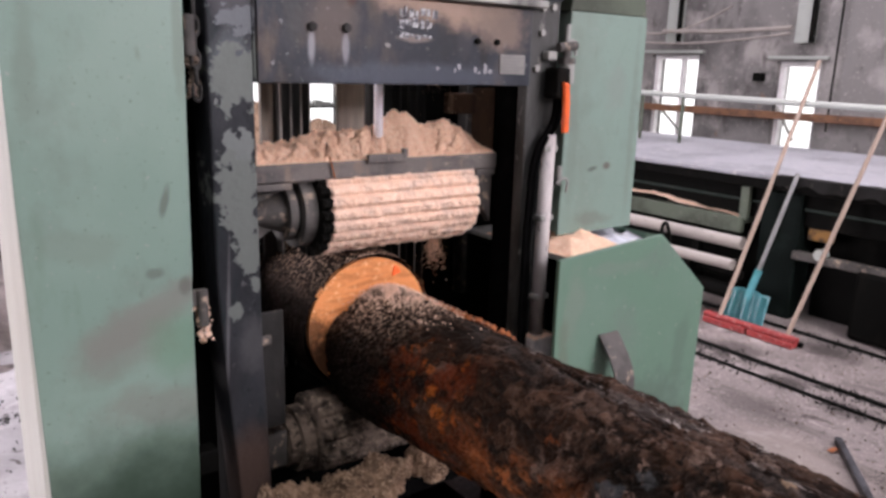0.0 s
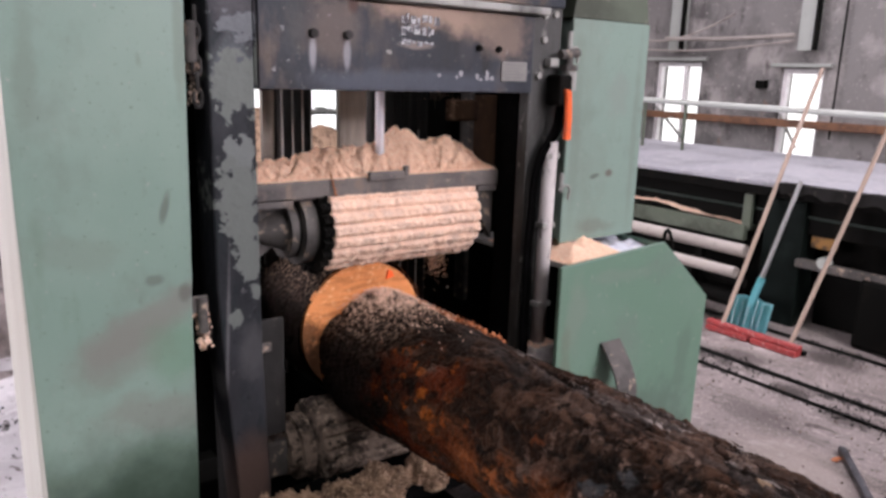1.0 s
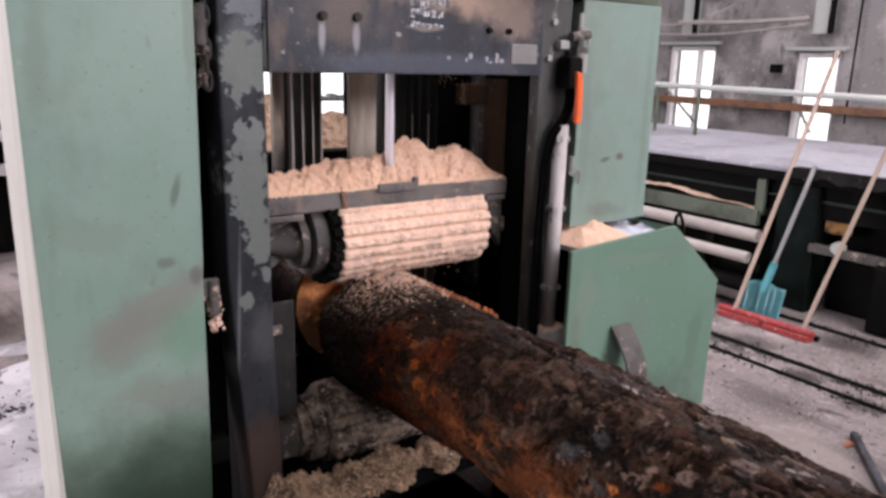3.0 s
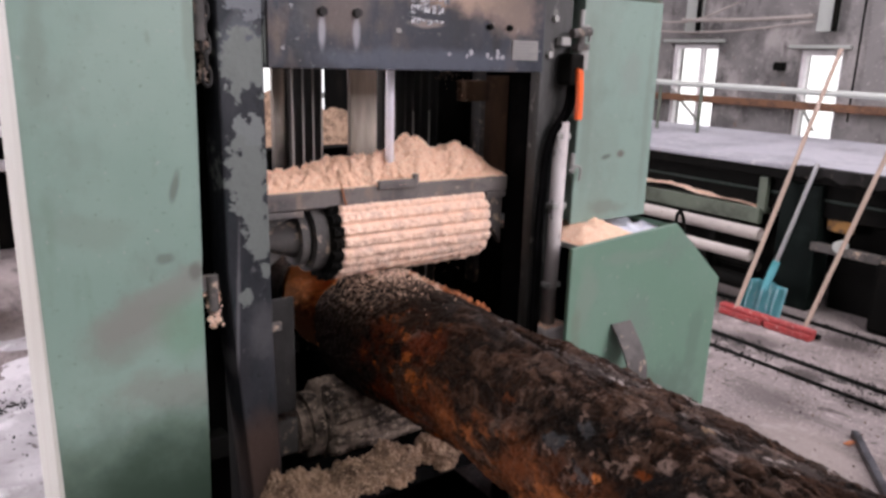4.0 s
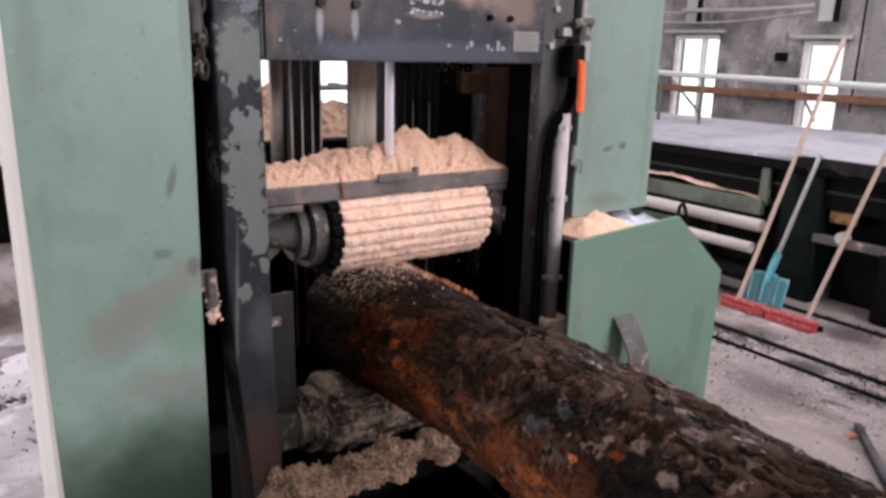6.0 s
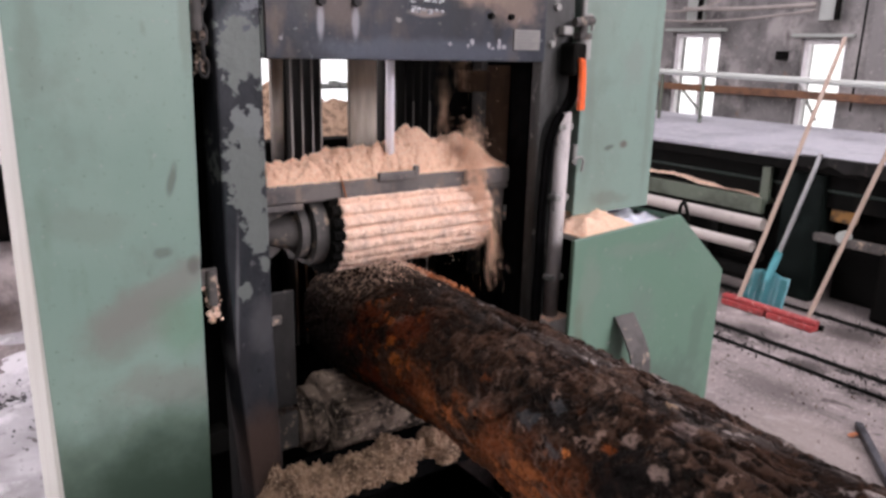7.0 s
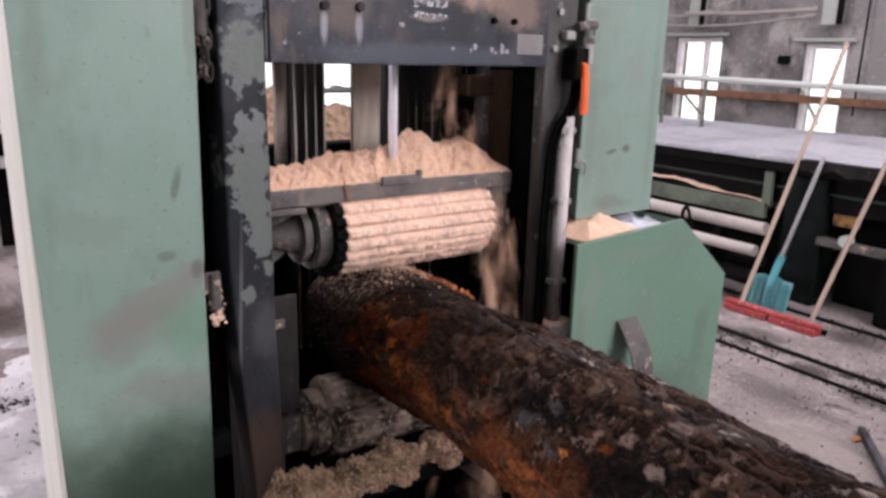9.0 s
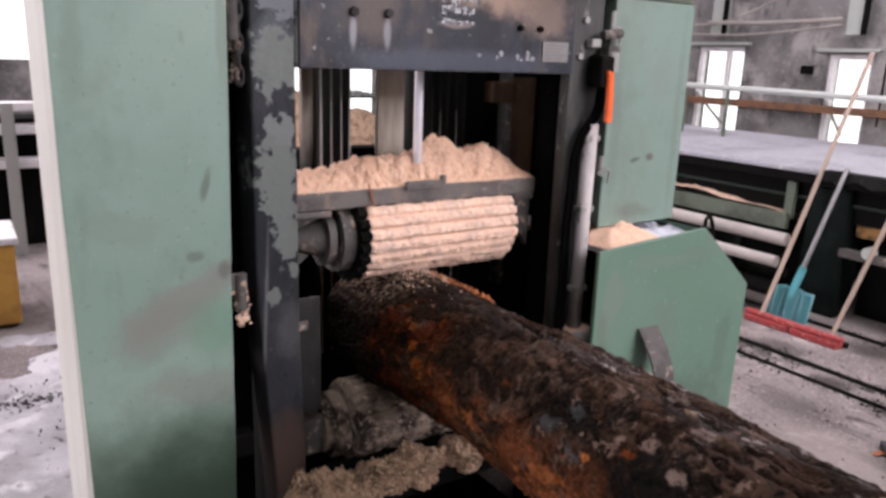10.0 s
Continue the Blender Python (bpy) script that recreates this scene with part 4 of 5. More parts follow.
def log_skin(spans, na, axis, rough, seed):
    """spans: (from, to, rows) along y."""
    vs, fs, plates, skins = [], [], [], []
    ys = [spans[0][0]]
    for y0, y1, k in spans:
        ys += [y0 + (y1 - y0) * (j + 1) / k for j in range(k)]
    turns = [-90 + 360 * a / na for a in range(na)]
    ring = [(math.cos(radians(a)), math.sin(radians(a))) for a in turns]
    for y in ys:
        cx, cz, r = axis(y)
        chunk = rough * (0.75 + 0.75 * max(0.0, min(1.0, (-0.3 - y) / 0.5)))
        for a, (c, sn) in zip(turns, ring):
            q = Vector((c * r * 10 + seed, y * 6, sn * r * 10))
            w = noise.noise_vector(q * 2.5) * 0.35 + noise.noise_vector(q * 9) * 0.10
            v = Vector((q.x, q.y * 0.6, q.z))
            s1, k1 = plate_height(v * 2.4 + w * 1.6)
            s2, k2 = plate_height(v * 6.5 + w * 4)
            k = 0.014 * noise.noise(Vector((c * 1.3 + seed, y * 1.7, sn * 1.3)))
            k += chunk * (0.009 * noise.fractal(q, 0.9, 2.1, 4) + 0.0058 * (s1 - 0.45 * k1) + 0.0034 * (s2 - 0.45 * k2))
            if 60 < a < 130:
                k += 0.006 * chunk * noise.noise(Vector((a * 0.16, y * 3.5, seed))) * math.sin(radians((a - 60) * 18 / 7))
            k += 0.0025 * noise.noise(q * 14)
            vs.append((cx + (r + k) * c, y, cz + (r + k) * sn))
            gap = 0.5 + 0.9 * noise.noise(q * 3.1)
            plates += (s1, s2, max(0.0, min(1.0, gap * (0.9 * k1 ** 3 + 0.6 * k2 ** 3))))
            skins += (a, y, 0.0)
    for j in range(len(ys) - 1):
        for a in range(na):
            b = (a + 1) % na
            fs.append((j * na + a, (j + 1) * na + a, (j + 1) * na + b, j * na + b))
    me = bpy.data.meshes.new("bark")
    me.from_pydata(vs, [], fs)
    me.attributes.new("plate", "FLOAT_VECTOR", "POINT").data.foreach_set("vector", plates)
    me.attributes.new("skin", "FLOAT_VECTOR", "POINT").data.foreach_set("vector", skins)
    me.materials.append(BARK)
    me.polygons.foreach_set("use_smooth", [True] * len(me.polygons))
    return me


def log_bark(parent, *args):
    ob = new("bark", log_skin(*args))
    ob.parent = parent
    return ob


def logs():
    near = thing("pine_log", "long wet pine log with dark flaking bark and orange scrapes", "log")
    log_bark(near, [(-3.2, -1.6, 60), (-1.6, LOG_END, 640)], 400, log_axis, 1.0, 3.1)
    for y, k in ((LOG_END - 0.004, 0), (-3.196, 1)):
        cx, cz, r = log_axis(y)
        part("end_face", tubed((cx, y - 0.004, cz), (cx, y + 0.004, cz), r - 0.004, 48), CUT, near, "fresh orange cut end")
    rnd = random.Random(8)
    spots = []
    for _ in range(5200):
        y = LOG_END - abs(rnd.gauss(0, 0.15))
        th = rnd.gauss(math.pi / 2 - 0.05, 0.27)
        cx, cz, r = log_axis(y)
        if noise.noise(Vector((th * 7, y * 22, 3))) < rnd.uniform(-0.5, 0.35):
            continue
        r += rnd.uniform(0.002, 0.014)
        spots.append((cx + r * math.cos(th), y, cz + r * math.sin(th)))
    scatter_crumbs("sawdust_sprinkle", spots, 0.0021, CRUST, near, "pale sawdust crumbs on the bark", 2)
    spots = []
    for _ in range(260):
        y = LOG_END - rnd.uniform(0.1, 0.5)
        th = rnd.gauss(0.9, 0.12)
        cx, cz, r = log_axis(y)
        r += rnd.uniform(0.0, 0.012)
        spots.append((cx + r * math.cos(th), y, cz + r * math.sin(th)))
    scatter_crumbs("bark_litter", spots, 0.006, FLAKE, near, "orange bark flakes", 3)

    first = thing("sawn_log", "thick dark pine log in the saw with orange cut end", "log")

    def axis(y):
        return 0.352 + 0.02 * (y - LOG_END), 0.772, 0.196 + 0.008 * noise.noise(Vector((y * 3, 0, 0)))

    log_bark(first, [(LOG_END + 0.002, 0.95, 150)], 200, axis, 0.9, 7.7)
    face = bmesh.new()
    tube(face, (0.352, LOG_END + 0.003, 0.772), (0.352, LOG_END + 0.02, 0.772), 0.193, 64)
    part("end_face", face, CUT_SHADED, first, "fresh orange cut end with a painted mark")
    part("painted_mark", prism([(0.425, 0.905), (0.452, 0.912), (0.446, 0.928), (0.432, 0.934)], LOG_END - 0.001, LOG_END + 0.0025, 0), MARK, first, "bright orange paint mark")
    return near, first


NEAR_LOG, FIRST_LOG = logs()


# ---- sash with blades ----
def sash():
    unit = thing("blade_sash", "moving sash with tall vertical saw blades", "saw blades")
    for x0, x1 in ((0.196, 0.236), (0.455, 0.553)):
        part("side_strap", boxed(x0, x1, 0.50, 0.52, 0.95, 2.2, 0.003), BLADE, unit, "wide dull steel strap turning black below")
    for x in (0.239, 0.272, 0.305, 0.333, 0.570, 0.600, 0.635, 0.664, 0.695, 0.728, 0.765):
        b = part("blade", boxed(x, x + 0.004, 0.462, 0.60, 0.6, 2.2), BLADE_DARK, unit)
        if x < 0.35 or x in (0.664, 0.728):
            part("bright_edge_strip", boxed(x - 0.0005, x + 0.0045, 0.457, 0.4615, 0.6, 1.36 if x > 0.65 else 2.2), EDGE, b, "bright strip standing in for a lit blade edge")
    part("sash_beam", boxed(0.15, 0.82, 0.44, 0.62, 2.0, 2.2, 0.01), DARK, unit)
    part("lower_beam", boxed(0.19, 0.80, 0.64, 0.70, 0.45, 0.62, 0.01), DARK, unit)
    return unit


SASH = sash()


# ---- guards and cabinets ----
def left_cabinet():
    cab = thing("guard_cabinet", "tall green painted steel guard cabinet with grey scuffs", "cabinet")
    part("front_panel", prism([(-0.506, 0.0), (-0.205, 0.0), (-0.192, 0.6), (-0.188, 1.0), (-0.186, 1.02), (-0.176, 1.6), (-0.170, 2.35), (-0.520, 2.35), (-0.520, 1.2)], -0.002, 0.02, 0.003), GREEN_SCUFFED_SHADED, cab)
    part("side_panel", boxed(-0.522, -0.50, 0.0, 0.375, 0.0, 2.35, 0.004), CREAM, cab, "worn side panel, paled for the light on it")
    part("rear_panel", boxed(-0.50, -0.20, 0.36, 0.375, 0.0, 2.35, 0.003), DARK, cab)
    part("inner_side", boxed(-0.196, -0.19, 0.022, 0.36, 0.0, 2.35), BLACK, cab)
    for z in (0.955, 1.56):
        h = part("hinge", tubed((-0.165, 0.0, z - 0.055), (-0.165, 0.0, z + 0.03), 0.012, 12), DUSTY, cab, "dirty dented hinge")
        part("hinge_leaf", boxed(-0.192, -0.150, 0.004, 0.016, z - 0.01, z + 0.03, 0.003), DUSTY, h)
    for k in range(6):
        z = 1.60 - 0.034 * k
        ring = [(-0.152 + 0.010 * math.cos(a) * (1 if k % 2 else 0.35), 0.006 + 0.010 * math.cos(a) * (0.35 if k % 2 else 1), z + 0.020 * math.sin(a)) for a in [math.pi * j / 4 for j in range(9)]]
        cable("chain_link", ring, 0.0042, GRIMY, cab, "grimy chain link")
    part("step_lug", boxed(-0.19, -0.135, 0.03, 0.08, 0.50, 0.56, 0.004), DARK, cab)
    rnd = random.Random(2)
    for z in (0.905, 1.52, 1.46):
        spots = [(-0.160 + rnd.gauss(0, 0.007), 0.012 + rnd.gauss(0, 0.008), z + rnd.uniform(-0.05, 0.04)) for _ in range(80 if z < 1 else 40)]
        scatter_crumbs("dirt_clump", spots, 0.007, CRUST if z < 1 else CRUST_DARK, cab, "clump of grey grease and dust", int(z * 100))


left_cabinet()


def right_cabinet():
    cab = thing("wall_cabinet", "green painted steel cabinet hung on the saw frame", "cabinet")
    part("body", boxed(0.975, 1.302, 0.012, 0.30, 0.992, 1.665, 0.004), GREEN_PALE, cab)
    part("door", boxed(0.962, 1.305, -0.004, 0.010, 0.988, 1.668, 0.003), GREEN_PALE, cab)
    part("cap", prism([(0.962, 1.669), (1.305, 1.669), (1.285, 1.76), (0.982, 1.76)], 0.0, 0.30, 0.004), MIDGREEN, cab, "sloped dull green top")
    for z in (1.18, 1.60):
        part("hinge", tubed((0.954, 0.0, z - 0.03), (0.954, 0.0, z + 0.03), 0.009, 12), GREY_STEEL, cab)
    lo = thing("guard_box", "green painted steel guard box with a sloping shoulder", "guard box")
    outline = [(0.832, 0.0), (1.545, 0.0), (1.558, 0.765), (1.302, 0.982), (1.296, 0.985), (0.832, 0.957)]
    part("front_panel", prism(outline, -0.15, -0.135, 0.003), GREEN, lo)
    # black panel added where only a shaded gap lies behind the front
    part("side_panel", boxed(0.928, 0.936, -0.134, 0.22, 0.0, 0.92), BLACK, lo, "black panel standing in for the shaded gap")
    part("top_plate", boxed(0.905, 1.31, -0.134, 0.40, 0.930, 0.944, 0.002), GREY_STEEL, lo)
    part("end_panel", boxed(1.535, 1.545, -0.134, 0.22, 0.0, 0.76), GREEN, lo)
    part("slope_panel", prism([(1.303, 0.965), (1.545, 0.755), (1.545, 0.770), (1.303, 0.978)], -0.134, 0.22, 0), GREEN, lo)
    # bent flap on the front
    flap = bmesh.new()
    for k in range(6):
        a0, a1 = k / 6, (k + 1) / 6
        f = lambda a: (-0.152 - 0.085 * math.sin(a * math.pi * 0.62), 0.69 - 0.19 * a)
        (y0, z0), (y1, z1) = f(a0), f(a1)
        vs = [flap.verts.new(p) for p in ((1.02, y0, z0), (1.105, y0, z0), (1.105, y1, z1), (1.02, y1, z1))]
        flap.faces.new(vs)
    bmesh.ops.remove_doubles(flap, verts=flap.verts, dist=0.0001)
    bmesh.ops.solidify(flap, geom=list(flap.faces), thickness=0.006)
    part("bent_flap", flap, DUSTY, lo, "bent bare steel flap")
    cable("hook", [(1.30, -0.14, 0.975), (1.315, -0.14, 1.02), (1.335, -0.14, 1.0), (1.35, -0.14, 0.95)], 0.006, DARK, lo)

    def fn(u, v):
        x, y = 0.905 + 0.385 * u, -0.13 + 0.42 * v
        h = (0.042 + 0.03 * fbm(x * 12, y * 12, 1.5, 5)) * (1 if u < 0.5 else max(0.1, 1 - (u - 0.5) * 4))
        return (x, y, 0.945 + max(0.001, h * min(1, v * 4 + 0.02, (1 - v) * 6, u * 4 + 0.05)))

    tagged(grid_mesh("sawdust_layer", 70, 50, fn, SAWDUST), "fresh sawdust lying on the guard box", "sawdust")
    bag = grid_mesh("plastic_sheet", 40, 30, lambda u, v: (1.10 + 0.24 * u, -0.08 + 0.34 * v, 0.952 + 0.02 * (0.5 + fbm(u * 5, v * 5, 3, 4)) * min(1, u * 8, v * 8, (1 - u) * 8, (1 - v) * 8)), PLASTIC)
    tagged(bag, "crumpled pale bluish plastic sheet on the guard box", "plastic sheet")


PLASTIC = mat("pale_plastic", (0.55, 0.57, 0.63), 0.4, 0, [(14, (0.75, 0.72, 0.70), 0.5, 0.65, ONE, 4)])
right_cabinet()


def valve():
    v = thing("ball_valve", "grimy ball valve with an orange lever on the saw post", "valve")
    part("body", boxed(0.862, 0.915, -0.065, -0.004, 1.415, 1.505, 0.01), DARK, v)
    part("bonnet", tubed((0.925, -0.035, 1.46), (0.925, -0.035, 1.515), 0.022, 20), GREY_STEEL, v)
    part("nut", tubed((0.922, -0.035, 1.515), (0.922, -0.035, 1.532), 0.026, 6), DUSTY, v)
    part("stem", tubed((0.922, -0.035, 1.532), (0.922, -0.035, 1.575), 0.012, 14), DUSTY, v)
    part("elbow", tubed((0.885, -0.035, 1.56), (0.955, -0.035, 1.568), 0.013, 14), DUSTY, v)
    part("bracket", boxed(0.852, 0.888, -0.03, -0.004, 1.525, 1.55, 0.004), GREY_STEEL, v)
    lev = prism([(0.877, 1.465), (0.900, 1.46), (0.906, 1.40), (0.908, 1.318), (0.885, 1.318), (0.886, 1.40)], -0.078, -0.062, 0.005)
    part("lever", lev, ORANGE, v, "orange plastic lever sleeve")
    for k, x in enumerate((0.0, 0.022)):
        cable("hose", [(0.915 - x, -0.03, 1.42), (0.905 - x, -0.03, 1.35), (0.850 - x * 0.8, -0.025, 1.27), (0.830 - x * 0.8, -0.02, 1.1), (0.826 - x * 0.8, -0.02, 0.85), (0.826 - x * 0.7, -0.02, 0.64)], 0.008, BLACK, v, "black hydraulic hose")
    for z in (1.16, 1.57):
        cable("wire_hook", [(0.935, -0.01, z), (0.965, -0.02, z + 0.012), (0.97, -0.02, z - 0.03)], 0.004, GREY_STEEL, v)


valve()


# ---- right background ----
def windows():
    for k, (a0, a1, z0, z1) in enumerate(WINDOWS):
        w = thing("window_%d" % (k + 1), "small white-framed window bright with daylight", "window")
        w["kind"] = "structure"
        t = 0.06
        for n, b in (("frame_jamb", (a0, a0 + t, z0, z1)), ("frame_jamb", (a1 - t, a1, z0, z1)), ("frame_head", (a0 + t, a1 - t, z1 - t, z1)), ("frame_sill", (a0 + t, a1 - t, z0, z0 + t))):
            part(n, boxed(WX + 0.08, WX + 0.16, b[0], b[1], b[2], b[3], 0.004), WHITE, w)
        mid = a0 + (a1 - a0) * 0.40
        if k != 1:
            part("mullion", boxed(WX + 0.085, WX + 0.155, mid - 0.03, mid + 0.03, z0 + t, z1 - t, 0.004), WHITE, w)
        part("transom", boxed(WX + 0.09, WX + 0.15, a0 + t, a1 - t, 1.18, 1.23, 0.004), WHITE, w)
        part("lintel", boxed(WX - 0.06, WX - 0.002, a0 - 0.10, a1 + 0.10, z1 + 0.02, z1 + 0.06, 0.008), RAILPAINT, w)
        part("brace", bar(bmesh.new(), (WX + 0.05, a1 - 0.03, 1.15), (WX + 0.05, a0 + 0.25, 0.75), 0.05, 0.02), GREY_STEEL, w)
    tagged(part("backdrop_yard", boxed(WX + 1.5, WX + 1.55, -3, 12, -0.5, 5), DAY), "bright overcast yard outside the windows", "backdrop", kind="structure")
    tagged(part("backdrop_north", boxed(-7, 9, 15.5, 15.55, -0.5, 6), DAY), "bright overcast sky beyond the end wall", "backdrop", kind="structure")
    tagged(part("backdrop_west", boxed(-9.05, -9, 0, 10, -0.5, 6), DAY), "bright overcast yard beyond the side gate", "backdrop", kind="structure")
    # glowing sheet added behind the unseen doorways
    tagged(part("backdrop_south", boxed(-7, 7, -9.05, -9, -0.5, 6), DAY), "glowing sheet added beyond the unseen doorways", "backdrop", kind="structure")
    for y, d in ((4.93, 0.19), (3.12, 0.19), (1.2, 0.19)):
        c = thing("roof_column", "grey steel column standing against the wall", "column", "wall columns")
        part("shaft", boxed(WX - 0.16, WX - 0.02, y - d / 2, y + d / 2, 1.88, 5.5, 0.01), RAILPAINT, c)
        part("flange", boxed(WX - 0.20, WX - 0.165, y - d / 2 - 0.07, y - d / 2 - 0.005, 1.88, 5.5, 0.006), DARK, c)
    for z0, sag, y0, y1 in ((1.99, 0.10, 6.2, 3.2), (2.05, 0.02, 5.0, 3.2), (2.32, 0.3, 6.2, 4.0)):
        pts = [(WX - 0.25, y0 + (y1 - y0) * k / 6, z0 - sag * math.sin(math.pi * k / 6)) for k in range(7)]
        tagged(cable("sagging_cable", pts, 0.026 if sag < 0.05 else 0.014, PIPE), "pale cable hanging slack along the wall", "cable")
    tagged(part("wall_beam", boxed(WX - 0.12, WX - 0.03, -2, 13, 1.0, 1.09, 0.008), RUST), "rusty orange steel beam along the wall", "beam")
    tagged(part("wall_pipe", tubed((WX - 0.1, 2.72, 0.9), (WX - 0.1, 2.72, 5.4), 0.012, 12), DARK), "thin dark pipe running up the wall", "pipe")
    tagged(part("junction_box", boxed(WX - 0.1, WX - 0.002, 3.60, 3.72, 1.44, 1.54, 0.01), DARK), "small dark junction box on the wall", "junction box")


windows()


def grid_skirt():
    """A torn strip of rubber along the conveyor's edge."""
    bm = bmesh.new()
    n = 120
    rows = []
    for k in range(n + 1):
        y = -2.5 + 3.35 * k / n
        top = 0.905 + 0.008 * noise.noise(Vector((y * 9, 1, 0)))
        low = 0.84 + 0.03 * noise.fractal(Vector((y * 7, 5, 0)), 0.8, 2.1, 4)
        rows.append([bm.verts.new(p) for p in ((3.76, y, top), (3.694, y, top - 0.003), (3.688 + 0.01 * noise.noise(Vector((y * 5, 0, 3))), y, low))])
    for p, q in zip(rows, rows[1:]):
        for i in range(2):
            bm.faces.new((p[i], p[i + 1], q[i + 1], q[i]))
    bmesh.ops.solidify(bm, geom=list(bm.faces), thickness=0.004)
    return bm


def bench():
    b = thing("roller_conveyor", "long green steel conveyor table with a dusty grey top", "conveyor")
    part("top", boxed(3.72, 5.75, -2.5, 6.0, 0.86, 0.895, 0.006), BENCH, b, "dusty grey sheet top")
    part("worn_skirt", grid_skirt(), GRIMY, b, "torn dark rubber skirt")
    part("front_edge", boxed(3.70, 3.718, -2.5, 6.0, 0.81, 0.868, 0.004), DARK, b)
    part("top_lip", boxed(3.697, 3.719, 0.86, 6.0, 0.870, 0.896, 0.004), BENCH, b)
    part("side_beam", boxed(3.78, 3.82, -2.5, 6.0, 0.60, 0.80, 0.006), DARK, b)
    part("apron_rib", boxed(3.76, 3.778, -2.5, 6.0, 0.70, 0.715, 0.003), DKGREEN, b)
    part("lower_shelf", boxed(3.75, 4.8, 1.05, 6.0, 0.555, 0.595, 0.006), MIDGREEN, b)
    part("shelf_edge", boxed(3.70, 3.745, 1.05, 6.0, 0.495, 0.60, 0.006), MIDGREEN, b, "grey-green angle iron edge")
    part("back_panel", boxed(5.62, 5.66, -2.5, 6.0, 0.0, 0.85), DARK, b)
    for y in (-1.6, 0.68, 3.2, 5.6):
        part("leg", boxed(3.74, 3.92, y, y + 0.26, 0.0, 0.80, 0.008), LEG, b)
    for y in (1.03, 2.2):
        part("bracing", boxed(3.72, 3.755, y, y + 0.06, 0.58, 0.80, 0.004), MIDGREEN, b)

    def dust(u, v):
        x, y = 3.705 + 0.3 * u, 1.08 + 4.5 * v
        return (x, y, 0.601 + max(0.0, 0.05 * (0.5 + fbm(x * 6, y * 3, 2, 4)) * min(1, v * 9, (1 - v) * 9)))

    tagged(grid_mesh("shelf_sawdust", 14, 160, dust, CRUST), "pale sawdust spilt along the conveyor shelf", "sawdust")
    r = thing("guard_rail", "pale grey tubular guard rail beyond the conveyor", "railing")
    part("top_rail", tubed((5.0, -2.5, 1.255), (5.0, 6.0, 1.355), 0.025, 16), RAILPAINT, r)
    for y in (-1.5, 0.6, 2.55, 3.0, 5.2):
        part("post", tubed((5.0, y, 0.896), (5.0, y, 1.27 + 0.01 * y), 0.016, 12), MIDGREEN, r)
    # pipes and rails lying below the conveyor
    for x, z, rr, m in ((3.58, 0.46, 0.040, PIPE), (3.50, 0.33, 0.035, PIPE), (3.52, 0.15, 0.05, DARK), (3.62, 0.24, 0.03, DARK)):
        p = thing("steel_pipe", "pale steel pipe lying along the conveyor", "pipe", "pipes by the conveyor")
        part("tube", tubed((x, 0.95, z), (x, 7.0, z), rr, 20), m, p)
        for y in (1.25, 4.0):
            part("support", boxed(x - 0.03, x + 0.03, y, y + 0.05, 0.0, z - rr, 0.003), DARK, p)
    # dark panels added to blacken the space under the conveyor
    part("dark_backing", boxed(3.96, 4.0, -2.5, 0.66, 0.0, 0.80), DARK, b)
    part("dark_backing", boxed(3.96, 4.0, 0.96, 6.0, 0.0, 0.52), DARK, b)
    rnd = random.Random(33)
    for k in range(14):
        y, x = rnd.uniform(1.0, 2.6), rnd.uniform(3.36, 3.66)
        a = rnd.uniform(-0.5, 0.5)
        offcut = thing("offcut", "short grey wooden offcut on the floor", "offcut", "offcuts by the conveyor")
        L = rnd.uniform(0.12, 0.4)
        part("board", bar(bmesh.new(), (x, y, 0.02), (x + L * math.sin(a), y + L * math.cos(a), 0.02), rnd.uniform(0.03, 0.07), 0.025, 0.003), WOODSTICK if k % 3 else DARK, offcut)
    # motor enlarged to fill the space under the conveyor with dark
    g = thing("gear_motor", "dark gear motor enlarged to darken the space under the conveyor", "motor")
    part("housing", boxed(3.70, 3.95, -0.75, 0.30, 0.0, 0.42, 0.03), DARK, g)
    part("cover", tubed((3.64, -0.1, 0.2), (3.72, -0.1, 0.2), 0.17, 24), DARK, g)
    part("tag", boxed(3.80, 3.84, 0.50, 0.66, 0.52, 0.60, 0.012), OCHRE_DARK, g, "ochre tag plate")
    part("drive_bar", boxed(3.72, 3.78, -1.5, 0.70, 0.40, 0.45, 0.006), DUSTY, g)
    part("bearing", tubed((3.70, 0.52, 0.46), (3.76, 0.52, 0.46), 0.035, 20), RAILPAINT, g)


bench()


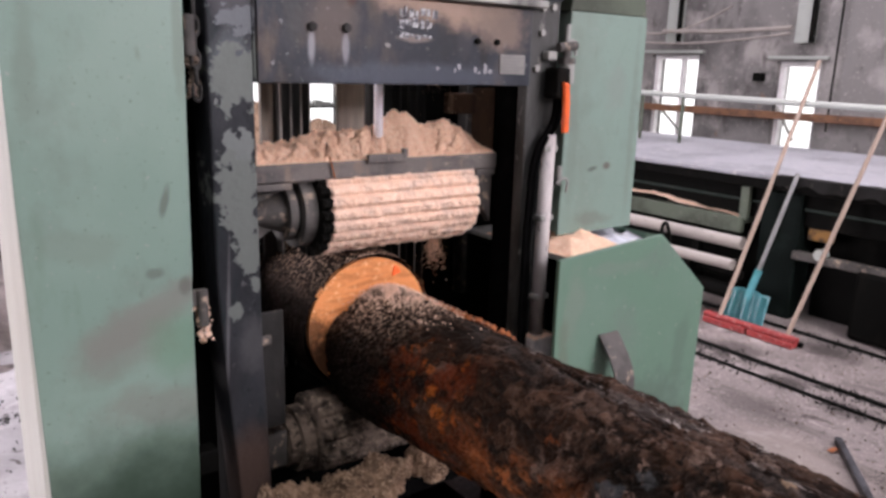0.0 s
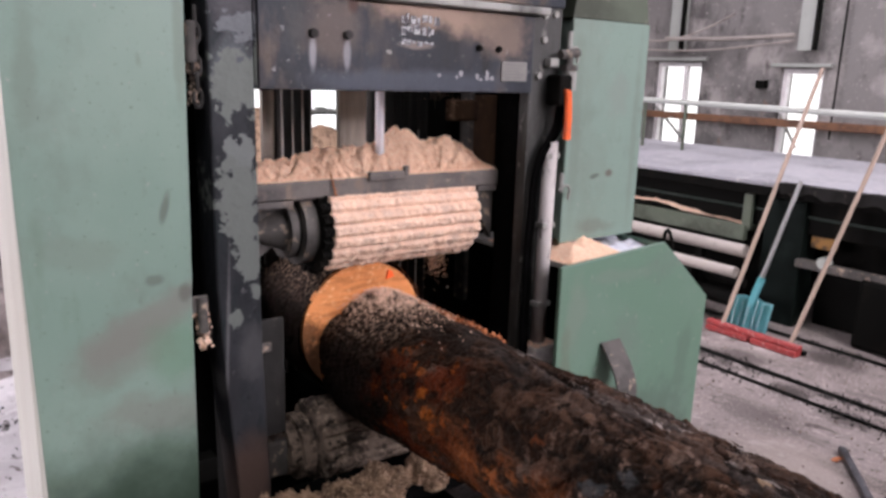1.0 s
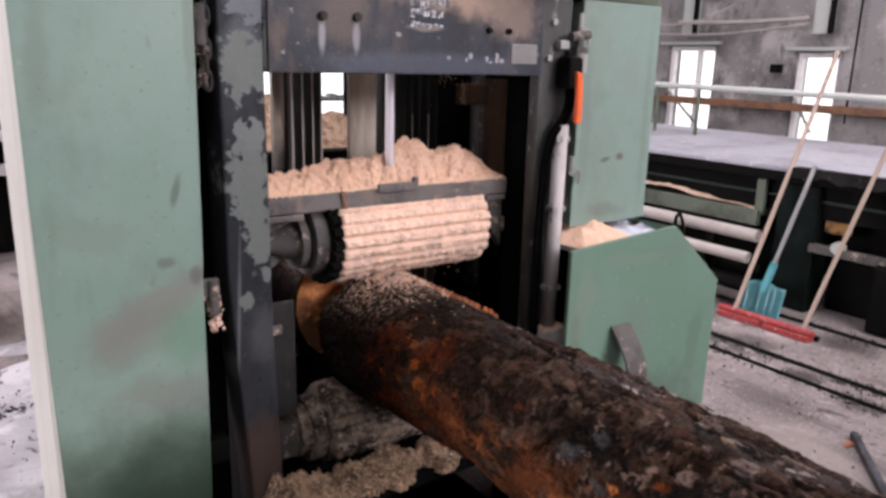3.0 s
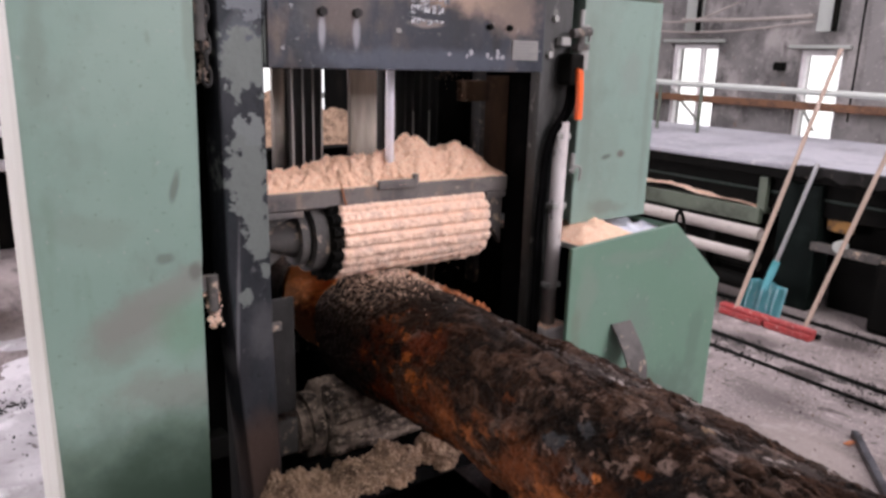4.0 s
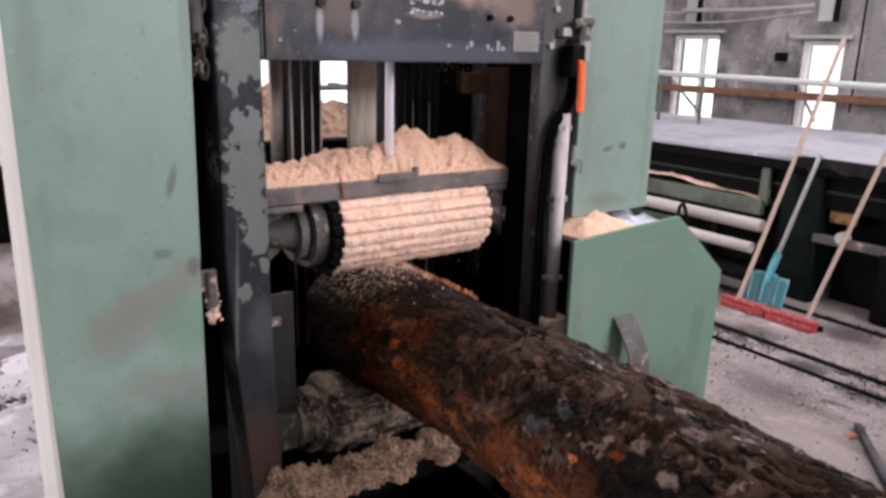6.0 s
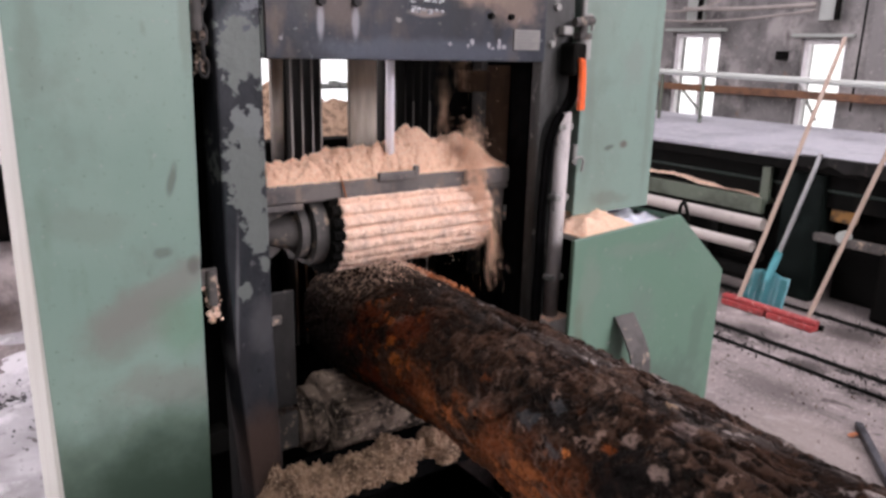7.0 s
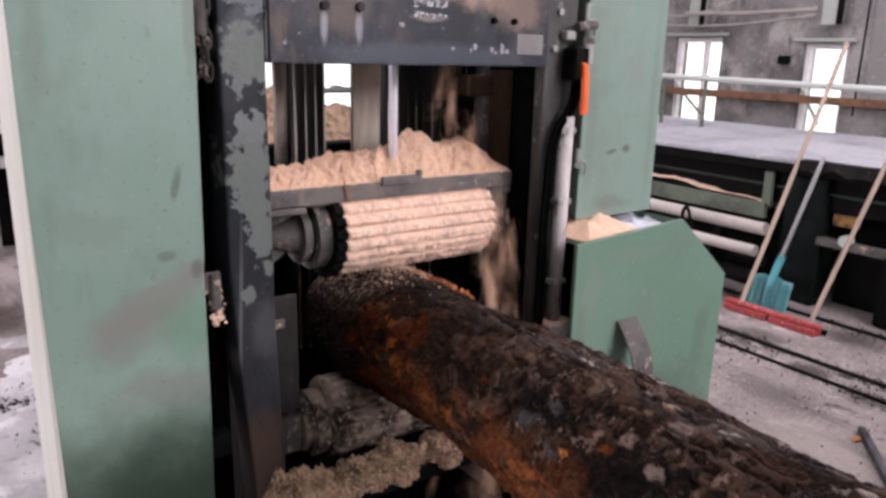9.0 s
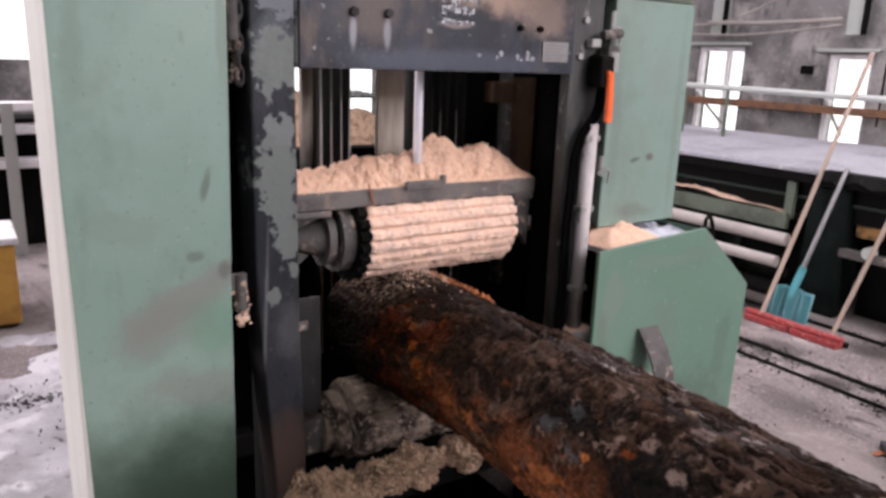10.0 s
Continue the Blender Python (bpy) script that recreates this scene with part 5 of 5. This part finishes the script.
def tools():
    b = thing("push_broom", "wide red push broom leaning on the conveyor", "broom")
    part("head", boxed(3.255, 3.305, 0.36, 0.96, 0.036, 0.066, 0.01), RED, b, "worn red broom head")
    for k in range(2):
        part("bristles", boxed(3.245, 3.315, 0.37 + 0.30 * k, 0.655 + 0.30 * k, 0.0, 0.037, 0.008), RED, b)
    part("handle", tubed((3.28, 0.86, 0.05), (4.07, 0.88, 1.60), 0.014, 14), WOODSTICK, b, "long bare wooden handle")
    s = thing("snow_shovel", "teal plastic shovel standing on its blade", "shovel")
    blade = bmesh.new()
    n = 16
    rows = []
    for j in range(9):
        row = []
        for i in range(n + 1):
            u = i / n
            rib = 0.012 * math.cos(u * math.pi * 6)
            row.append(blade.verts.new((3.40 + 0.05 * j / 8 + rib + 0.05 * (u - 0.5) ** 2, 0.66 + 0.27 * u, 0.0 + 0.20 * j / 8 + 0.02 * math.sin(u * math.pi))))
        rows.append(row)
    for p, q in zip(rows, rows[1:]):
        for i in range(n):
            blade.faces.new((p[i], p[i + 1], q[i + 1], q[i]))
    bmesh.ops.solidify(blade, geom=list(blade.faces), thickness=0.006)
    part("blade", blade, TEAL, s, "ribbed teal blade", True)
    part("socket", tubed((3.44, 0.79, 0.16), (3.50, 0.77, 0.34), 0.024, 14), TEAL, s)
    part("handle", tubed((3.50, 0.77, 0.34), (3.69, 0.71, 0.93), 0.014, 14), STEEL_DULL, s)
    h = thing("rake", "wooden handled rake leaning on the conveyor", "rake")
    part("handle", tubed((3.34, 0.46, 0.02), (3.86, 0.33, 1.30), 0.013, 14), WOODSTICK, h)
    part("head", boxed(3.32, 3.36, 0.36, 0.56, 0.0, 0.025, 0.004), DARK, h)
    for k, (x, w) in enumerate(((2.90, 0.03), (2.72, 0.02), (3.55, 0.03))):
        rail = thing("floor_rail", "thin dark steel rail let into the floor", "rail", "floor rails")
        part("bar", boxed(x, x + w, -3.0, 6.0, 0.0, 0.014, 0.003), DARK, rail)
    rnd = random.Random(12)
    spots = [(rnd.uniform(1.7, 3.7), rnd.uniform(-1.5, 2.2), 0.004) for _ in range(700)]
    tagged(scatter_crumbs("floor_litter", spots, 0.006, CRUST_DARK, None, "", 4), "chips of wood and bark littering the floor", "litter")
    spots = []
    for x, w in ((2.915, 0.035), (2.73, 0.03), (3.565, 0.04)):
        for _ in range(1500):
            y = rnd.uniform(-1.6, 2.4)
            if noise.noise(Vector((x * 3, y * 2.3, 0))) > rnd.uniform(-0.4, 0.3):
                spots.append((x + rnd.gauss(0, w), y, 0.003))
    tagged(scatter_crumbs("rail_litter", spots, 0.008, GRIMY, None, "", 14), "dark bark crumbs gathered along the floor rails", "litter")
    chip = grid_mesh("wood_chip", 8, 4, lambda u, v: (2.26 + 0.06 * u, -0.34 - 0.025 * v - 0.02 * u, 0.005 + 0.008 * math.sin(math.pi * u)), FLAKE)
    tagged(chip, "orange bark chip lying on the floor", "wood chip")
    bar_ = thing("pry_bar", "dark steel bar lying on the dusty floor", "steel bar")
    part("bar", bar(bmesh.new(), (2.37, -0.33, 0.015), (1.55, -1.0, 0.015), 0.028, 0.03, 0.004), BAR_STEEL, bar_)


tools()


# ---- seen past the saw ----
def beyond():
    def mound(u, v):
        x, y = 1.2 + 2.8 * u, 4.6 + 2.2 * v
        h = 0.86 * math.exp(-((u - 0.64) / 0.26) ** 2 - ((v - 0.5) / 0.3) ** 2) + 0.76 * math.exp(-((u - 0.36) / 0.16) ** 2 - ((v - 0.5) / 0.3) ** 2)
        return (x, y, 0.003 + h * (1 + 0.15 * fbm(x * 3, y * 3, 1, 4)))

    tagged(grid_mesh("sawdust_mound", 70, 50, mound, SAWDUST_DARK), "big mound of pale sawdust behind the saw", "sawdust")
    # pale dusty sheet added to brighten the floor where gate light falls
    def drift(u, v):
        x, y = -1.9 + 2.1 * u, 0.2 + 2.5 * v
        away = math.hypot((x + 0.75) / 0.85, (y - 1.45) / 1.05)
        h = 0.075 * (1 - away) + 0.05 * fbm(x * 2.6, y * 2.6, 6, 5)
        return (x, y, max(-0.012, min(0.04 + 0.01 * fbm(x * 9, y * 9, 2, 3), h)))

    tagged(grid_mesh("pale_floor_sheet", 110, 130, drift, DRIFT), "pale dust sheet added for the bright gate-lit floor", "dust", "", "stuff")
    rnd = random.Random(5)
    tagged(scatter_crumbs("drift_litter", [(rnd.uniform(-1.0, -0.35), rnd.gauss(1.66, 0.03), 0.042) for _ in range(300)] + [(rnd.uniform(-1.0, -0.35), rnd.uniform(1.0, 1.9), 0.04) for _ in range(110)], 0.007, GRIMY, None, "", 15), "dark bark bits lying on the pale dust", "litter")
    k = thing("timber_stack", "dark green stand with boards behind the saw", "timber stand")
    part("frame", boxed(1.2, 3.6, 2.9, 3.2, 0.55, 0.80, 0.01), DKGREEN, k)
    for x in (1.3, 3.4):
        part("leg", boxed(x, x + 0.1, 2.95, 3.1, 0.0, 0.55, 0.005), DKGREEN, k)
    rnd = random.Random(14)
    # grey boxes added in place of unidentified clutter
    c = thing("yard_clutter", "row of grey boxes standing in for clutter by the far opening", "machine")
    part("rail", boxed(6.3, 7.9, 13.3, 13.4, 0.562, 0.60, 0.01), GRIMY, c)
    x = 6.35
    while x < 7.8:
        w = rnd.uniform(0.08, 0.22)
        part("housing", boxed(x, x + w, 13.25, 13.45, 0.602, 0.64 + rnd.uniform(0, 0.14), 0.01), RAILPAINT, c)
        x += w + rnd.uniform(0.01, 0.06)
    for x in (6.4, 7.75):
        part("leg", boxed(x, x + 0.06, 13.3, 13.4, 0.0, 0.562, 0.004), RAILPAINT, c)
    g = thing("green_skip", "dark green steel skip by the far opening", "skip")
    part("body", boxed(5.0, 5.9, 13.0, 13.6, 0.0, 0.52, 0.02), MIDGREEN, g)
    part("rim", boxed(4.98, 5.92, 12.98, 13.62, 0.522, 0.55, 0.008), DKGREEN, g)
    y = thing("waste_bin", "ochre painted steel waste bin on the floor", "bin")
    part("body", boxed(-1.3, -0.48, 2.75, 3.2, 0.02, 0.46, 0.015), YELLOW, y)
    part("rim", boxed(-1.32, -0.46, 2.73, 3.22, 0.462, 0.50, 0.01), WHITE, y)
    b = thing("edger", "pale machine with horizontal rails beside the far wall", "machine")
    for z in (0.62, 0.86, 1.02):
        part("rail", boxed(-2.2, 0.1, 4.4, 4.6, z, z + 0.06, 0.006), WHITE, b)
    part("body", boxed(-2.2, 0.15, 4.65, 5.1, 0.0, 0.95, 0.02), DARK, b)
    for x in (-1.4, -0.4, 0.0):
        part("leg", boxed(x, x + 0.08, 4.35, 4.39, 0.0, 1.08, 0.005), GREY_STEEL, b)


beyond()


def plank():
    ob = thing("upright_plank", "dark upright plank carried past behind the blades", "plank")
    part("board", boxed(3.76, 4.17, 7.48, 7.52, 0.0, 2.0, 0.004), DARK, ob)
    return ob


PLANK = plank()


# ---- fine dust on ledges ----
def dusting():
    rnd = random.Random(77)
    spots = [(rnd.uniform(0.02, 0.79), rnd.uniform(0.104, 0.130), 1.138 + rnd.uniform(0, 0.002)) for _ in range(260)]
    ob = scatter_crumbs("rim_dust", spots, 0.0022, SAWDUST, PRESS, "sawdust crumbs along the tray rim", 70)
    spots = []
    for _ in range(420):
        x, z = rnd.uniform(0.83, 0.93), 0.681
        spots.append((x, rnd.uniform(-0.06, -0.002), z + rnd.uniform(0, 0.003)))
    tagged(scatter_crumbs("foot_dust", spots, 0.0028, CRUST, None, "", 71), "pale sawdust lying on the post foot", "sawdust")
    spots = [(rnd.uniform(0.0, 0.10), 0.2 + rnd.uniform(-0.05, 0.05), 0.496 + rnd.uniform(0, 0.003)) for _ in range(420)]
    tagged(scatter_crumbs("bearing_dust", spots, 0.003, CRUST_DARK, None, "", 72), "grey sawdust lying on the lower bearing block", "sawdust")


dusting()


# ---- falling sawdust ----
PUFFS = []
FLAKES = []


def sliver_cloud(name, seed, count, sx, sy, sz):
    """Fine slivers of sawdust strung out along z, as one mesh."""
    rnd = random.Random(seed)
    vs, fs = [], []
    for _ in range(count):
        z = rnd.gauss(0, sz)
        spread = 0.6 + 0.5 * abs(z) / sz
        p = Vector((rnd.gauss(0, sx) * spread, rnd.gauss(0, sy) * spread, z))
        a = rnd.uniform(0, 6.3)
        r, h = rnd.uniform(0.0006, 0.0014), rnd.uniform(0.002, 0.008)
        k = len(vs)
        for j in range(3):
            vs.append(p + Vector((r * math.cos(a + 2.09 * j), r * math.sin(a + 2.09 * j), 0)))
        vs.append(p + Vector((0, 0, h)))
        fs += [(k, k + 2, k + 1), (k, k + 1, k + 3), (k + 1, k + 2, k + 3), (k + 2, k, k + 3)]
    me = bpy.data.meshes.new(name)
    me.from_pydata(vs, [], fs)
    me.materials.append(SAWDUST)
    return me


def puffs():
    rnd = random.Random(21)
    thin = [sliver_cloud("sawdust_puff", 40 + k, 620, 0.011, 0.010, 0.050) for k in range(5)]
    wide = [sliver_cloud("sawdust_puff", 60 + k, 330, 0.024, 0.016, 0.075) for k in range(5)]
    j = lambda w: rnd.gauss(0, w)
    runs = []
    # a trickle over the end of the tray
    for k in range(84):
        start = 6.45 + 2.0 * k / 84 + rnd.uniform(-0.03, 0.03)
        x = 0.655 + j(0.012)
        f = rnd.uniform(-0.02, 0.13)
        runs.append((thin, start, [(0, 0.63, 0.205, 1.0), (0.14, 0.63, 0.205, 1.0), (0.28, x, 0.18, 1.16), (0.36, x, 0.13, 1.155), (0.44, x + 0.005, 0.095, 1.09),
                                   (0.54, x + 0.02 + f * 0.5, 0.08, 0.95), (0.64, x + 0.03 + f, 0.07, 0.74), (0.74, x + 0.03 + f * 1.2, 0.06, 0.45), (0.95, x + 0.05, 0.05, -0.4), (1.2, x + 0.05, 0.05, -0.89)]))
    # spray thrown about behind the tray
    for k in range(16):
        start = 6.6 + 2.6 * k / 16 + rnd.uniform(-0.05, 0.05)
        x = rnd.uniform(0.62, 0.86)
        runs.append((thin, start, [(0, 0.72, 0.30, 1.60), (0.12, x, 0.33, 1.42), (0.26, x + j(0.03), 0.36, 1.24), (0.40, x, 0.42, 0.9), (0.7, x, 0.42, -0.2), (1.0, 0.60, 0.40, -0.89)]))
    # the big rush
    for k in range(20):
        start = 8.14 + 0.34 * k / 20
        top = rnd.uniform(0.60, 0.78)
        x = 0.645 + j(0.016)
        runs.append((wide, start, [(0, 0.70, 0.30, 1.60), (0.10, top, 0.20, 1.42 + j(0.02)), (0.18, 0.66 + (top - 0.68) * 0.5, 0.17, 1.27), (0.25, x, 0.12, 1.15), (0.32, x + 0.01, 0.09, 1.04),
                                   (0.40, x + 0.05 + j(0.05), 0.07, 0.84), (0.48, x + 0.06 + j(0.06), 0.06, 0.45), (0.75, 0.70, 0.05, -0.4), (1.0, 0.70, 0.05, -0.89)]))
    # a gush that leaps out over the log
    for k in range(26):
        start = 8.34 + 0.15 * k / 26
        runs.append((wide, start, [(0, 0.70, 0.30, 1.60), (0.06, 0.66 + j(0.02), 0.20, 1.25), (0.12, 0.62 + j(0.015), 0.05, 1.05), (0.17, 0.46 + j(0.012), -0.20, 0.98 + j(0.01)),
                                   (0.24, 0.26 + j(0.012), -0.46, 0.80 + j(0.01)), (0.32, 0.16 + j(0.012), -0.58, 0.45), (0.46, 0.06, -0.66, -0.4), (0.62, 0.05, -0.70, -0.89)]))
    # the last of it
    for k in range(14):
        start = 8.5 + 1.1 * k / 14
        x = rnd.uniform(0.62, 0.74)
        runs.append((thin, start, [(0, 0.70, 0.30, 1.60), (0.16, x, 0.26, 1.38), (0.28, x, 0.19, 1.20), (0.40, x + 0.04, 0.10, 1.05), (0.52, x + 0.07, 0.08, 0.80), (0.64, x + 0.08, 0.06, 0.50), (0.9, 0.72, 0.05, -0.4), (1.1, 0.72, 0.05, -0.89)]))
    for k, (shapes, start, way) in enumerate(runs):
        ob = tagged(new("sawdust_puff", shapes[k % 5]), "puff of fresh sawdust falling past the tray", "sawdust", "falling sawdust", "stuff")
        PUFFS.append((ob, start, way, [rnd.uniform(-14, 14) for _ in way]))


puffs()


def falling_bark():
    for k, (start, x) in enumerate(((7.20, 0.50), (7.832, 0.51), (8.30, 0.53))):
        size = (0.7, 1.15, 0.8)[k]

        def curl(u, v, size=size, k=k):
            a = (v - 0.5) * 2.2
            w = 0.022 * size * (0.35 + math.sin(math.pi * u) ** 0.7) * (1 + 0.25 * noise.noise(Vector((u * 6, v * 3, k))))
            return (w * math.sin(a) + 0.012 * math.sin(u * 4), -w * 0.4 * math.cos(a), (u - 0.5) * 0.17 * size)

        ob = grid_mesh("bark_strip", 24, 10, curl, BARK_STRIP)
        solid = ob.modifiers.new("thickness", "SOLIDIFY")
        solid.thickness = 0.003
        tagged(ob, "curled strip of reddish bark tumbling off the saw", "bark", "falling bark")
        FLAKES.append((ob, start, x))


falling_bark()


# ---- what moves ----
def travel(t):
    """How far the logs have gone into the saw."""
    keys = ((0, 0.0), (0.5, 0.020), (1, 0.040), (1.5, 0.062), (2, 0.080), (2.5, 0.095), (4, 0.140), (4.5, 0.159), (5, 0.174), (5.5, 0.188), (7, 0.216), (7.5, 0.221), (8, 0.224), (9, 0.229), (10, 0.234))
    return float(np.interp(t, [k[0] for k in keys], [k[1] for k in keys]))


def lift(t):
    keys = ((0, 0.108), (0.5, 0.091), (1, 0.079), (1.5, 0.056), (2, 0.036), (2.5, 0.008), (2.9, 0.001), (4, 0.0), (10, 0.0))
    return float(np.interp(t, [k[0] for k in keys], [k[1] for k in keys]))


def motions():
    steps = [k * 0.5 for k in range(21)]
    walk(NEAR_LOG, [(t, pose(0, travel(t), 0)) for t in steps])
    walk(FIRST_LOG, [(t, pose(0, travel(t) + float(np.interp(t, (0, 2.2, 4, 4.5, 5, 10), (0, 0, 0.10, 0.25, 0.42, 0.45))), 0)) for t in steps])
    for ob in (PRESS, HEAP):
        walk(ob, [(t, pose(0, 0, lift(t))) for t in steps])
    walk(PRESS_DRUM, [(t, pose(0, 0.205, 0.998, -math.degrees(travel(t) / 0.126))) for t in steps])
    walk(LOWER_DRUM, [(t, pose(0, 0, 0, math.degrees(travel(t) / 0.122))) for t in steps])
    walk(PLANK, [(t, pose(x, 0, 0)) for t, x in ((0, 0.46), (2.7, 0.46), (3.5, 0.0), (4.7, 0.0), (5.3, 0.46), (10, 0.46))])
    for ob, start, way, turns in PUFFS:
        rows = [(0.0, pose(*way[0][1:]))]
        rows += [(start + dt, pose(x, y, z, a, a * 0.5, 0)) for (dt, x, y, z), a in zip(way, [0] + turns[1:-1] + [0])]
        rows.append((10.0, pose(*way[-1][1:])))
        walk(ob, rows)
    for ob, start, x in FLAKES:
        walk(ob, [(0, pose(x, 0.16, 2.315, 0, 80, 0)), (start - 0.12, pose(x, 0.16, 2.315, 0, 80, 0)), (start, pose(x, -0.06, 2.25, 0, 40, 20)), (start + 0.09, pose(x, -0.05, 1.85, 5, -8, 10)), (start + 0.16, pose(x, -0.045, 1.46, 5, 6, -12)),
                  (start + 0.24, pose(x, -0.05, 1.18, 0, 15, -20)), (start + 0.36, pose(x + 0.12, -0.15, 0.6, 0, 60, 60)), (start + 0.6, pose(x + 0.12, -0.2, -0.4, 0, 80, 40)), (start + 0.75, pose(x + 0.1, -0.2, -0.885, 0, 88, 40)), (10, pose(x + 0.1, -0.2, -0.885, 0, 88, 40))])
    walk(SASH, [(k * 0.1, pose(0, 0, 0.05 * (1 if k % 2 else -1))) for k in range(101)])


motions()
